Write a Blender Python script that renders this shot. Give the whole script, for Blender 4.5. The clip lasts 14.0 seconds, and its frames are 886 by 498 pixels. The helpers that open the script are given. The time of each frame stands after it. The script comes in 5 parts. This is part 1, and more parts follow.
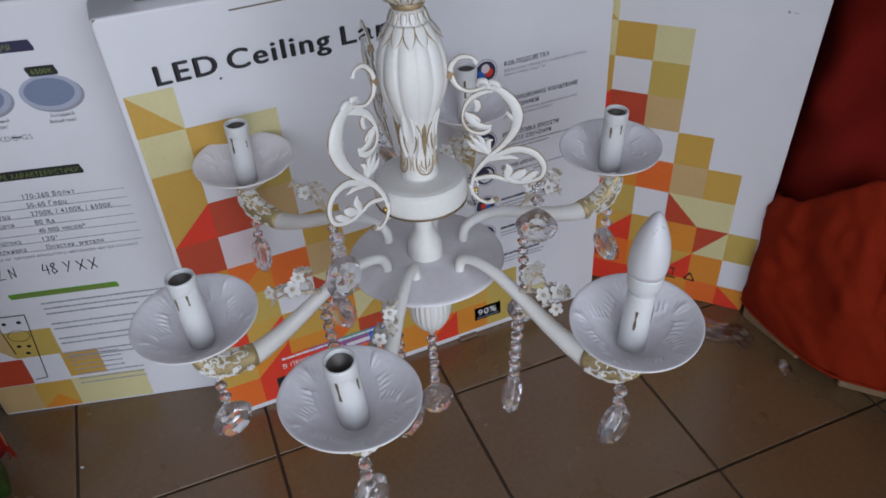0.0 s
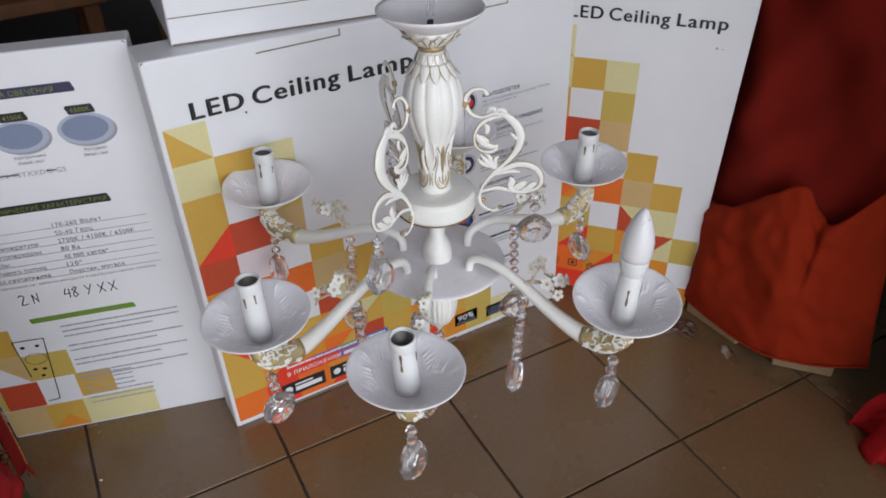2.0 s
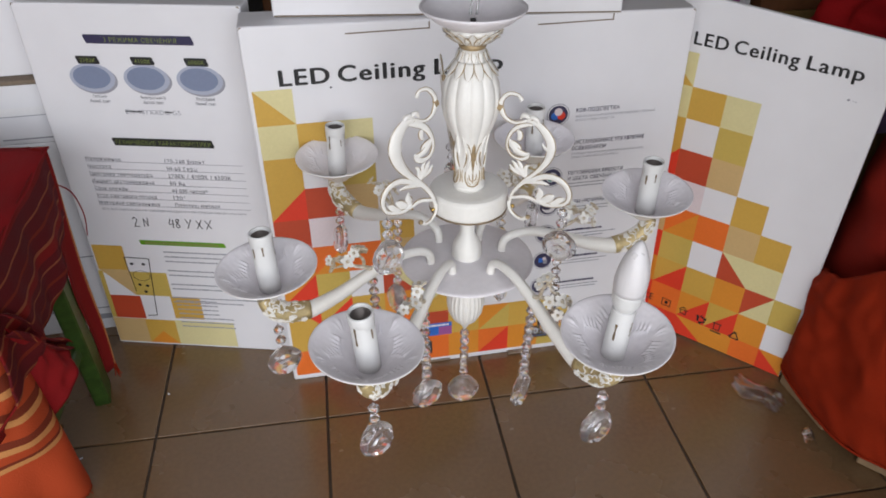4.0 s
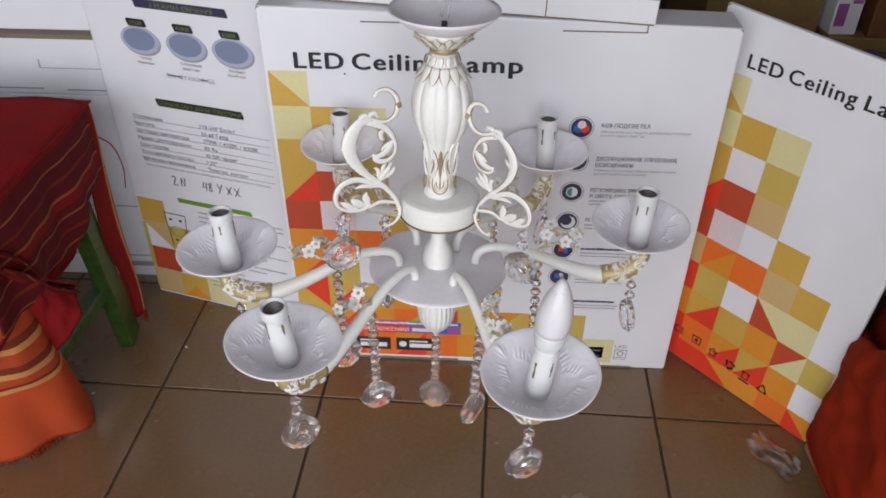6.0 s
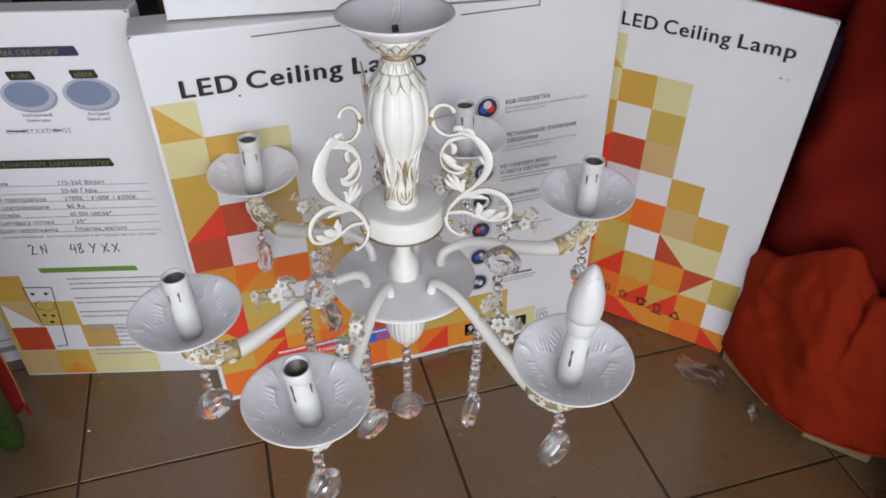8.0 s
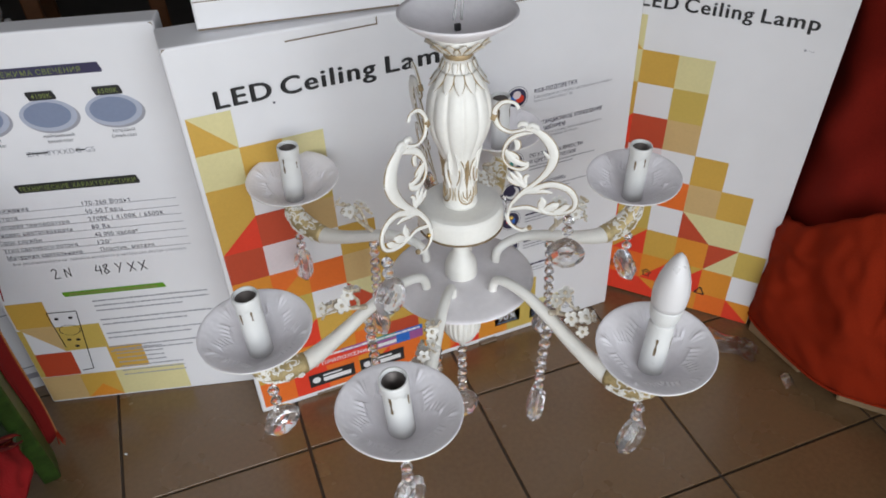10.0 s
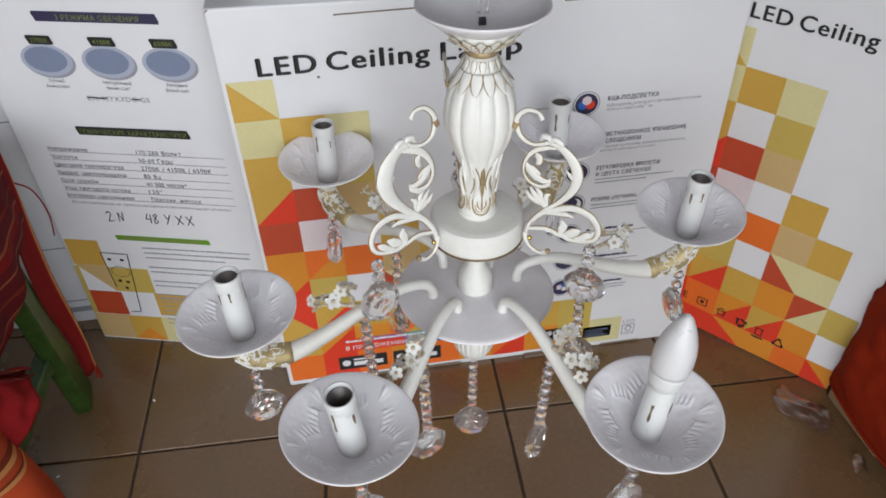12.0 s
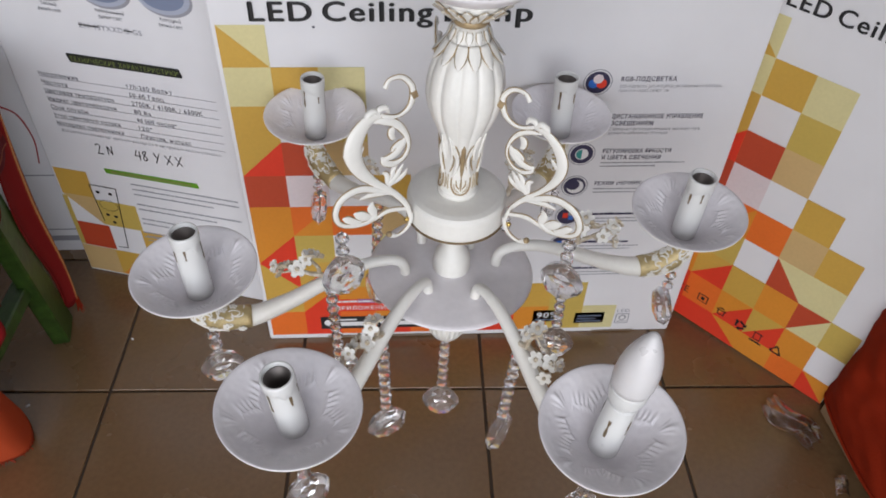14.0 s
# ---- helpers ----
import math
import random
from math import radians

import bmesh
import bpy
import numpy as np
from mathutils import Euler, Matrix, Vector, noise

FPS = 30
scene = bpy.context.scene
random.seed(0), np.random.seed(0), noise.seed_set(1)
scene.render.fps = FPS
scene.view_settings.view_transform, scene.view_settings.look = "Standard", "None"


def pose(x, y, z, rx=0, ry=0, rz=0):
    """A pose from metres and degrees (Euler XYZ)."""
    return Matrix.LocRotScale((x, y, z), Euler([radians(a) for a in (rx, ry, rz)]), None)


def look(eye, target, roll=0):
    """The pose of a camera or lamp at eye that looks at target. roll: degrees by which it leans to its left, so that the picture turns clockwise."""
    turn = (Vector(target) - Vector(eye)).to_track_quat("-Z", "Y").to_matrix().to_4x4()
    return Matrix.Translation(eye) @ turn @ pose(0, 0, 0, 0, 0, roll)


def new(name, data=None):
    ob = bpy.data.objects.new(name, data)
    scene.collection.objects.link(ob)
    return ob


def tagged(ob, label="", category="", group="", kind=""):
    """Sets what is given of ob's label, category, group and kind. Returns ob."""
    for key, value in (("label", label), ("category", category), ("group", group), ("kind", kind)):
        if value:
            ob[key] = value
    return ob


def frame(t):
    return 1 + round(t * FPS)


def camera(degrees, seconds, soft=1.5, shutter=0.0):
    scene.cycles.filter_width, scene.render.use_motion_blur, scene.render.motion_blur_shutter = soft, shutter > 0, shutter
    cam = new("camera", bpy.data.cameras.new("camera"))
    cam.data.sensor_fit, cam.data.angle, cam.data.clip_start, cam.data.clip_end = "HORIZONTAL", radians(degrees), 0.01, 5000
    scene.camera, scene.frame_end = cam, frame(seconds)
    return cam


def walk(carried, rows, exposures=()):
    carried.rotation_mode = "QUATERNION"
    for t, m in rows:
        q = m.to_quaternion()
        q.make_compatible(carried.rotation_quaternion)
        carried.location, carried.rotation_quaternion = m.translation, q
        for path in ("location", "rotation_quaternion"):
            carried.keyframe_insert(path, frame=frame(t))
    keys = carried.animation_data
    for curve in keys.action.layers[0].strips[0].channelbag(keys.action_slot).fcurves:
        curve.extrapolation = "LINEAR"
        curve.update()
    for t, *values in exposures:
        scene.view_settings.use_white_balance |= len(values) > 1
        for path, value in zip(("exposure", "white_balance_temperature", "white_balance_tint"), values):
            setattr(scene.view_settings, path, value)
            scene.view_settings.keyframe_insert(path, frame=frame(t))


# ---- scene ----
cam = camera(60.1, 14.0, soft=1.75)
K = 0.9  # metres to a unit of the plan below
PATH = [
    (0, (0.0, -0.026, 1.087), (0.56, 1.451, -0.141), -4.3),
    (0.5, (-0.032, -0.092, 1.153), (0.482, 1.38, -0.099), -4.4),
    (1, (-0.092, -0.124, 1.167), (0.498, 1.354, -0.045), -3.6),
    (1.5, (-0.148, -0.121, 1.164), (0.554, 1.329, -0.021), -2.6),
    (2, (-0.179, -0.111, 1.158), (0.595, 1.318, -0.008), -2.1),
    (2.5, (-0.191, -0.101, 1.153), (0.619, 1.301, -0.021), -1.4),
    (3, (-0.163, -0.111, 1.146), (0.616, 1.316, -0.018), -1.7),
    (3.5, (-0.057, -0.179, 1.136), (0.458, 1.377, -0.009), -1.8),
    (4, (0.057, -0.222, 1.142), (0.338, 1.404, 0.011), -0.8),
    (4.2, (0.089, -0.219, 1.143), (0.315, 1.404, -0.003), -1.5),
    (6.3, (0.318, -0.191, 1.154), (0.217, 1.427, -0.017), 0.6),
    (6.5, (0.32, -0.19, 1.148), (0.213, 1.435, -0.013), 0.6),
    (7, (0.265, -0.163, 1.149), (0.326, 1.444, -0.041), 0.8),
    (7.5, (0.152, -0.122, 1.156), (0.481, 1.437, -0.052), 0.2),
    (7.7, (0.114, -0.115, 1.16), (0.512, 1.425, -0.053), -0.0),
    (9.8, (-0.05, -0.053, 1.178), (0.515, 1.398, -0.077), -2.8),
    (10, (-0.05, -0.044, 1.178), (0.491, 1.414, -0.079), -2.8),
    (10.5, (-0.032, -0.037, 1.178), (0.444, 1.448, -0.074), -2.6),
    (11, (0.005, -0.027, 1.175), (0.395, 1.483, -0.077), -1.6),
    (11.5, (0.062, -0.014, 1.165), (0.352, 1.504, -0.104), -1.5),
    (12, (0.119, -0.005, 1.153), (0.32, 1.511, -0.136), -1.8),
    (12.5, (0.123, 0.015, 1.152), (0.332, 1.509, -0.16), -2.7),
    (13, (0.104, 0.048, 1.149), (0.44, 1.491, -0.194), -1.4),
    (13.5, (0.12, 0.057, 1.15), (0.392, 1.502, -0.206), -0.1),
    (14, (0.186, 0.048, 1.143), (0.31, 1.487, -0.241), 2.4),
]
EXPOSURES = [(0.0, -0.46, 5950, 10), (0.5, -0.37, 6100, 10), (1.0, -0.22, 6250, 10), (2.0, -0.08, 6350, 9), (3.0, -0.03, 6500, 10), (4.0, 0.0, 6600, 10), (6.5, 0.02, 6450, 11), (7.5, 0.03, 6430, 10), (10.0, 0.02, 6500, 6), (11.5, 0.02, 6500, 6), (14.0, -0.04, 6550, 10)]
walk(cam, [(t, look(K * Vector(eye), K * Vector(target), roll)) for t, eye, target, roll in PATH], EXPOSURES)


# ---- light ----
world = bpy.data.worlds.new("sky")
scene.world = world
world.use_nodes = True
wn = world.node_tree
sky = wn.nodes.new("ShaderNodeTexSky")
sky.sky_type, sky.sun_disc, sky.sun_elevation, sky.sun_rotation = "NISHITA", False, radians(40), radians(200)
wn.links.new(sky.outputs[0], wn.nodes["Background"].inputs[0])
wn.nodes["Background"].inputs[1].default_value = 0.1


def area_lamp(name, eye, target, width, height, watts, colour):
    data = bpy.data.lights.new(name, "AREA")
    data.shape, data.size, data.size_y, data.energy, data.color = "RECTANGLE", width, height, watts, colour
    lamp = new(name, data)
    lamp.matrix_world = look(eye, target)
    return lamp


# daylight through the open front of the shop
area_lamp("shopfront_daylight", (0.0, -1.80, 1.25), (0.05, 1.0, 1.05), 3.5, 2.2, 76, (0.915, 0.94, 1.0))


# ---- materials ----
def material(name, colour, rough=0.5, metal=0.0, vary=0.12, scale=8.0, bump=0.0, bump_scale=60.0, **more):
    """A surface with broad and fine variation of its colour, uneven gloss and a fine relief."""
    mat = bpy.data.materials.new(name)
    mat.use_nodes = True
    nt = mat.node_tree
    n, l = nt.nodes, nt.links
    b = n["Principled BSDF"]
    b.inputs["Metallic"].default_value = metal
    co = n.new("ShaderNodeTexCoord")
    broad, fine = n.new("ShaderNodeTexNoise"), n.new("ShaderNodeTexNoise")
    broad.inputs["Scale"].default_value, broad.inputs["Detail"].default_value = scale, 5
    fine.inputs["Scale"].default_value, fine.inputs["Detail"].default_value = bump_scale, 4
    for t in (broad, fine):
        l.new(co.outputs["Object"], t.inputs["Vector"])
    add = n.new("ShaderNodeMath")
    add.operation = "ADD"
    l.new(broad.outputs["Fac"], add.inputs[0])
    l.new(fine.outputs["Fac"], add.inputs[1])
    ramp = n.new("ShaderNodeMapRange")
    ramp.inputs["From Min"].default_value, ramp.inputs["From Max"].default_value = 0.6, 1.4
    ramp.inputs["To Min"].default_value, ramp.inputs["To Max"].default_value = 1 - vary, 1 + vary
    l.new(add.outputs[0], ramp.inputs["Value"])
    mul = n.new("ShaderNodeVectorMath")
    mul.operation = "SCALE"
    mul.inputs[0].default_value = colour
    l.new(ramp.outputs[0], mul.inputs["Scale"])
    l.new(mul.outputs[0], b.inputs["Base Color"])
    gloss = n.new("ShaderNodeMapRange")
    gloss.inputs["To Min"].default_value, gloss.inputs["To Max"].default_value = max(rough - 0.08, 0.02), min(rough + 0.08, 1)
    l.new(broad.outputs["Fac"], gloss.inputs["Value"])
    l.new(gloss.outputs[0], b.inputs["Roughness"])
    if bump:
        bp = n.new("ShaderNodeBump")
        bp.inputs["Strength"].default_value, bp.inputs["Distance"].default_value = bump, 0.002
        l.new(fine.outputs["Fac"], bp.inputs["Height"])
        l.new(bp.outputs[0], b.inputs["Normal"])
    for key, value in more.items():
        b.inputs[key.replace("_", " ")].default_value = value
    return mat


def gilded(name, amount):
    """Ivory enamel with gold paint rubbed on in worn patches."""
    mat = material(name, (0.85, 0.825, 0.76), 0.4, vary=0.05, scale=20, bump=0.1, bump_scale=150)
    n, l = mat.node_tree.nodes, mat.node_tree.links
    b = n["Principled BSDF"]
    old = b.inputs["Base Color"].links[0].from_socket
    co = n["Texture Coordinate"]
    spots = n.new("ShaderNodeTexNoise")
    spots.inputs["Scale"].default_value, spots.inputs["Detail"].default_value = 190, 4
    l.new(co.outputs["Object"], spots.inputs["Vector"])
    cut = n.new("ShaderNodeMapRange")
    cut.inputs["From Min"].default_value, cut.inputs["From Max"].default_value = 0.62 - amount * 0.3, 0.84 - amount * 0.3
    cut.inputs["To Max"].default_value = 0.75
    l.new(spots.outputs["Fac"], cut.inputs["Value"])
    mix = n.new("ShaderNodeMix")
    mix.data_type = "RGBA"
    mix.inputs[7].default_value = (0.42, 0.315, 0.175, 1)
    l.new(cut.outputs[0], mix.inputs[0])
    l.new(old, mix.inputs[6])
    l.new(mix.outputs[2], b.inputs["Base Color"])
    return mat


def flat(name, colour, rough=0.45):
    return material(name, colour, rough, vary=0.05, scale=14, bump_scale=200)


CARTON = material("white_carton", (0.79, 0.785, 0.81), 0.42, vary=0.03, scale=5, bump=0.22, bump_scale=16)
CARTON_EDGE = material("raw_carton", (0.21, 0.16, 0.115), 0.85, vary=0.2, scale=30, bump=0.3, bump_scale=180)
# brown board darkened to carry the shade the stock stands in
KRAFT = material("shaded_kraft", (0.24, 0.150, 0.045), 0.7, vary=0.15, scale=9, bump=0.2, bump_scale=90)
INK = flat("black_ink", (0.02, 0.02, 0.022))
INK_GREY = flat("grey_ink", (0.33, 0.33, 0.37))
INK_NAVY = flat("navy_ink", (0.040, 0.036, 0.085))
INK_TEXT = flat("dark_grey_ink", (0.13, 0.13, 0.16))
INK_GREEN = flat("green_ink", (0.13, 0.33, 0.02))
INK_LIME = flat("lime_ink", (0.21, 0.26, 0.07))
PRINT = {
    "Y": flat("pale_yellow_print", (0.70, 0.63, 0.33)),
    "O": flat("ochre_print", (0.62, 0.375, 0.070)),
    "M": flat("mustard_print", (0.58, 0.42, 0.10)),
    "T": flat("tan_print", (0.61, 0.42, 0.19)),
    "R": flat("red_print", (0.76, 0.050, 0.022)),
    "B": flat("brick_print", (0.52, 0.070, 0.028)),
    "N": flat("vermilion_print", (0.80, 0.165, 0.024)),
    "G": flat("orange_print", (0.72, 0.27, 0.030)),
    "P": flat("pink_white_print", (0.76, 0.66, 0.68)),
    "U": flat("violet_print", (0.35, 0.10, 0.30)),
    "C": flat("teal_print", (0.05, 0.30, 0.28)),
    "L": flat("blue_print", (0.03, 0.15, 0.55)),
    "S": flat("slate_print", (0.21, 0.25, 0.36)),
    "D": flat("pale_slate_print", (0.42, 0.45, 0.55)),
    "K": INK, "V": INK_NAVY, "E": INK_GREEN, "g": INK_GREY,
    "w": flat("white_print", (0.80, 0.79, 0.80)),
}
ENAMEL = material("ivory_enamel", (0.86, 0.845, 0.80), 0.38, vary=0.04, scale=18, bump=0.08, bump_scale=160)
GOLD = material("rubbed_gold_paint", (0.40, 0.295, 0.165), 0.45, metal=0.3, vary=0.3, scale=60, bump=0.25, bump_scale=220)
GILT = gilded("gilt_rubbed_enamel", 0.45)
BRASS = material("bright_brass", (0.72, 0.50, 0.16), 0.25, metal=0.9, vary=0.1, scale=60)
GILT_LINE = gilded("worn_gilt_line", 1.15)
# the enamel again in lilac, which paints the shade on upward surfaces
SHADED_ENAMEL = material("lilac_shade_enamel", (0.865, 0.834, 0.862), 0.36, vary=0.05, scale=22, bump=0.08, bump_scale=140)
SLIT = material("dull_bronze_paint", (0.20, 0.14, 0.075), 0.5, metal=0.3, vary=0.4, scale=90)
PLASTIC = material("white_plastic", (0.76, 0.76, 0.75), 0.3, vary=0.02, scale=20)
SOCKET = material("socket_liner", (0.17, 0.15, 0.14), 0.4, metal=0.5, vary=0.1, scale=40)
OPAL = material("opal_plastic", (0.90, 0.88, 0.89), 0.30, vary=0.02, scale=30, Transmission_Weight=0.2)
GLASS = material("cut_crystal", (0.97, 0.97, 0.99), 0.07, vary=0.0, Transmission_Weight=0.95, IOR=1.46)
CABLE = material("clear_cable", (0.9, 0.9, 0.9), 0.15, vary=0.02, Transmission_Weight=0.7, IOR=1.4)
TILE = material("brown_floor_tile", (0.176, 0.104, 0.050), 0.26, vary=0.16, scale=4, bump=0.05, bump_scale=120, Specular_IOR_Level=0.85)
GROUT = material("dark_grout", (0.062, 0.042, 0.029), 0.9, vary=0.2, scale=40)
RED_CLOTH = material("red_cotton", (0.27, 0.021, 0.005), 0.9, vary=0.16, scale=9, bump=0.5, bump_scale=420, Specular_IOR_Level=0.12)
# green paint set darker, with the shadow on the bench legs in it
GREEN_WOOD = material("shaded_green_paint", (0.030, 0.068, 0.010), 0.42, vary=0.55, scale=26, bump=0.3, bump_scale=70)
PALE_WOOD = material("pale_bare_wood", (0.30, 0.20, 0.11), 0.7, vary=0.2, scale=10, bump=0.2, bump_scale=90)
DARK_WOOD = material("dark_shelf_wood", (0.16, 0.06, 0.02), 0.6, vary=0.25, scale=6, bump=0.2, bump_scale=60)
# wall colour held near black so little light bounces into the shadows
WALL = material("low_bounce_plaster", (0.085, 0.078, 0.074), 0.9, vary=0.1, scale=2, bump=0.3, bump_scale=50)
CEILING = material("ceiling_plaster", (0.52, 0.50, 0.50), 0.9, vary=0.06, scale=2, bump=0.2, bump_scale=50)


# ---- mesh helpers: all in units of the plan ----
def mesh_of(name, bm, mats, smooth=False):
    bmesh.ops.scale(bm, vec=(K, K, K), verts=bm.verts)
    me = bpy.data.meshes.new(name)
    bm.to_mesh(me)
    bm.free()
    for m in mats if isinstance(mats, (list, tuple)) else [mats]:
        me.materials.append(m)
    if smooth:
        me.shade_smooth()
    return me


def part(name, bm, mats, parent=None, label="", smooth=False, at=None):
    """Links a bmesh, or a ready mesh, as one object under a thing or a part."""
    ob = new(name, bm if isinstance(bm, bpy.types.Mesh) else mesh_of(name, bm, mats, smooth))
    ob.parent = parent
    if at is not None:
        ob.matrix_basis = at
    return tagged(ob, label)


def place(x, y, z, rx=0, ry=0, rz=0):
    return pose(K * x, K * y, K * z, rx, ry, rz)


def thing(name, at, label, category, group="", kind=""):
    ob = new(name)
    ob.empty_display_size = 0.05
    ob.matrix_basis = at
    return tagged(ob, label, category, group, kind)


def box_bm(x0, x1, y0, y1, z0, z1, bevel=0.0, segs=2, bm=None):
    own = bm is None
    bm = bm or bmesh.new()
    made = bmesh.ops.create_cube(bm, size=1)["verts"]
    for v in made:
        v.co = Vector(((x0 + x1) / 2 + v.co.x * (x1 - x0), (y0 + y1) / 2 + v.co.y * (y1 - y0), (z0 + z1) / 2 + v.co.z * (z1 - z0)))
    if bevel:
        edges = list({e for v in made for e in v.link_edges})
        bmesh.ops.bevel(bm, geom=edges, offset=bevel, segments=segs, profile=0.5, affect="EDGES")
    return bm


def lathe(profile, segs=48, shape=None, bm=None, caps=True):
    """Turns (radius, height) rows round z; shape(angle, k, r, z) may move a point."""
    bm = bm or bmesh.new()
    rings = []
    for k, (r, z) in enumerate(profile):
        ring = []
        for i in range(segs):
            a = 2 * math.pi * i / segs
            rr, zz = shape(a, k, r, z) if shape else (r, z)
            ring.append(bm.verts.new((rr * math.cos(a), rr * math.sin(a), zz)))
        rings.append(ring)
    for a, b in zip(rings, rings[1:]):
        for i in range(segs):
            j = (i + 1) % segs
            bm.faces.new((a[i], a[j], b[j], b[i]))
    for ring, flip in ((rings[0], True), (rings[-1], False)) if caps else ():
        if (ring[0].co - ring[segs // 2].co).length < 0.2:
            bm.faces.new(ring[::-1] if flip else ring)
    bmesh.ops.recalc_face_normals(bm, faces=bm.faces)
    return bm


def curve_points(points, steps=6):
    """A smooth row of points through the given ones."""
    p = [Vector(q) for q in points]
    p = [2 * p[0] - p[1], *p, 2 * p[-1] - p[-2]]
    out = []
    for a, b, c, d in zip(p, p[1:], p[2:], p[3:]):
        for s in range(steps):
            t = s / steps
            out.append(0.5 * (2 * b + (c - a) * t + (2 * a - 5 * b + 4 * c - d) * t * t + (3 * b - a - 3 * c + d) * t ** 3))
    return out + [p[-2]]


def tube(points, radii, segs=10, squash=1.0, bm=None, steps=6, side=Vector((0, 1, 0))):
    """A tapered tube along a smooth line; squash flattens it across the given side."""
    bm = bm or bmesh.new()
    line = curve_points(points, steps)
    rad = np.interp(np.linspace(0, 1, len(line)), np.linspace(0, 1, len(radii)), radii)
    rings = []
    for i, p in enumerate(line):
        along = (line[min(i + 1, len(line) - 1)] - line[max(i - 1, 0)]).normalized()
        u = (side - along * side.dot(along)).normalized()
        w = along.cross(u)
        rings.append([bm.verts.new(p + float(rad[i]) * (math.cos(a) * u * squash + math.sin(a) * w)) for a in (2 * math.pi * k / segs for k in range(segs))])
    for a, b in zip(rings, rings[1:]):
        for k in range(segs):
            bm.faces.new((a[k], a[(k + 1) % segs], b[(k + 1) % segs], b[k]))
    bm.faces.new(rings[0][::-1])
    bm.faces.new(rings[-1])
    bmesh.ops.recalc_face_normals(bm, faces=bm.faces)
    return bm


# ---- the room ----
def structure(name, bm, mats, label, category, smooth=False):
    return tagged(part(name, bm, mats, None, label, smooth), label, category, kind="structure")


structure("floor", box_bm(-2.3, 2.9, -2.2, 2.5, -0.06, -0.004), GROUT, "dark grout bed under the brown floor tiles", "floor")
structure("wall_north", box_bm(-2.4, 3.0, 2.5, 2.6, -0.06, 3.0), WALL, "plaster wall behind the stock, coloured dark for deep shade", "wall")
structure("wall_west", box_bm(-2.4, -2.3, -2.2, 2.5, -0.06, 3.0), WALL, "unseen side wall of the shop, coloured dark against bounced light", "wall")
structure("wall_east", box_bm(2.9, 3.0, -2.2, 2.5, -0.06, 3.0), WALL, "unseen side wall of the shop, coloured dark against bounced light", "wall")
wall_south = box_bm(-2.4, -2.0, -2.3, -2.2, -0.06, 3.0)
box_bm(2.0, 3.0, -2.3, -2.2, -0.06, 3.0, bm=wall_south)
box_bm(-2.0, 2.0, -2.3, -2.2, 2.65, 3.0, bm=wall_south)
structure("wall_south", wall_south, WALL, "unseen front wall, coloured dark against bounced light, with a wide open shopfront", "wall")
structure("ceiling", box_bm(-2.4, 3.0, -2.3, 2.6, 3.0, 3.1), CEILING, "pale plaster ceiling of the shop", "ceiling")
# --- end of setting ---


# ---- cartons ----
FACE = -0.0009


def poly(bm, pts, index=0, y=FACE):
    f = bm.faces.new([bm.verts.new((u, y, v)) for u, v in pts])
    f.material_index = index
    f.normal_update()
    if f.normal.y > 0:
        f.normal_flip()


def rect(bm, u0, u1, v0, v1, index=0, y=FACE):
    poly(bm, [(u0, v0), (u1, v0), (u1, v1), (u0, v1)], index, y)


def disc(bm, u, v, r, index=0, y=FACE, squash=1.0, segs=28):
    poly(bm, [(u + r * math.cos(2 * math.pi * k / segs), v + r * squash * math.sin(2 * math.pi * k / segs)) for k in range(segs)], index, y)


def lettering(text, u, v, width, mat, parent, height=None, weight=0.0, y=FACE * 1.6, name="lettering", shear=0.0):
    """Flat printed words in the built-in font: their left foot at (u, v) of the face, stretched to the width."""
    data = bpy.data.curves.new(name, "FONT")
    data.body, data.size, data.offset, data.shear, data.resolution_u, data.space_character = text, 1.0, weight, shear, 4, 1.14
    temp = new("temp_text", data)
    dg = bpy.context.evaluated_depsgraph_get()
    me = bpy.data.meshes.new_from_object(temp.evaluated_get(dg))
    bpy.data.objects.remove(temp)
    xs = [w.co.x for w in me.vertices] or [0, 1]
    ys = [w.co.y for w in me.vertices] or [0, 1]
    sx = width / (max(xs) - min(xs))
    sy = height / (max(ys) if max(ys) > 0 else 1) if height else sx
    for w in me.vertices:
        w.co = K * Vector((u + (w.co.x - min(xs)) * sx, y, v + w.co.y * sy))
    me.materials.clear()
    me.materials.append(mat)
    return part(name, me, None, parent)


def carton(at, w, d, h, label, group="lamp cartons", sag=0.0, skew=0.0):
    """A closed white carton, its printed face in front: body, worn corner patches and the slits of its lid."""
    box = thing("carton", at, label, "carton", group)
    body = box_bm(0, w, 0, d, 0, h, min(0.0035, d / 4), 2)
    for vert in body.verts:
        if vert.co.z > h / 2:  # the top edge has sunk towards one end
            vert.co.z -= sag * vert.co.x / w
            vert.co.x += skew * vert.co.x / w
    part("body", body, CARTON, box)
    for u in (0.0, w):
        for v in (0.0, h - sag * u / w):
            wear = bmesh.new()
            su, sv = (1 if u == 0 else -1), (1 if v == 0 else -1)
            uu = u + (skew if u and v else 0)
            poly(wear, [(uu + su * 0.003, v + sv * 0.001), (uu + su * 0.008, v + sv * 0.0012), (uu + su * 0.0035, v + sv * 0.004), (uu + su * 0.0014, v + sv * 0.007)], y=-0.0006)
            part("worn_corner", wear, CARTON_EDGE, box, "bare brown board at a rubbed corner")
    return box


SPLIT = {"/": ((0, 0), (1, 0), (1, 1)), "\\": ((0, 1), (0, 0), (1, 0))}


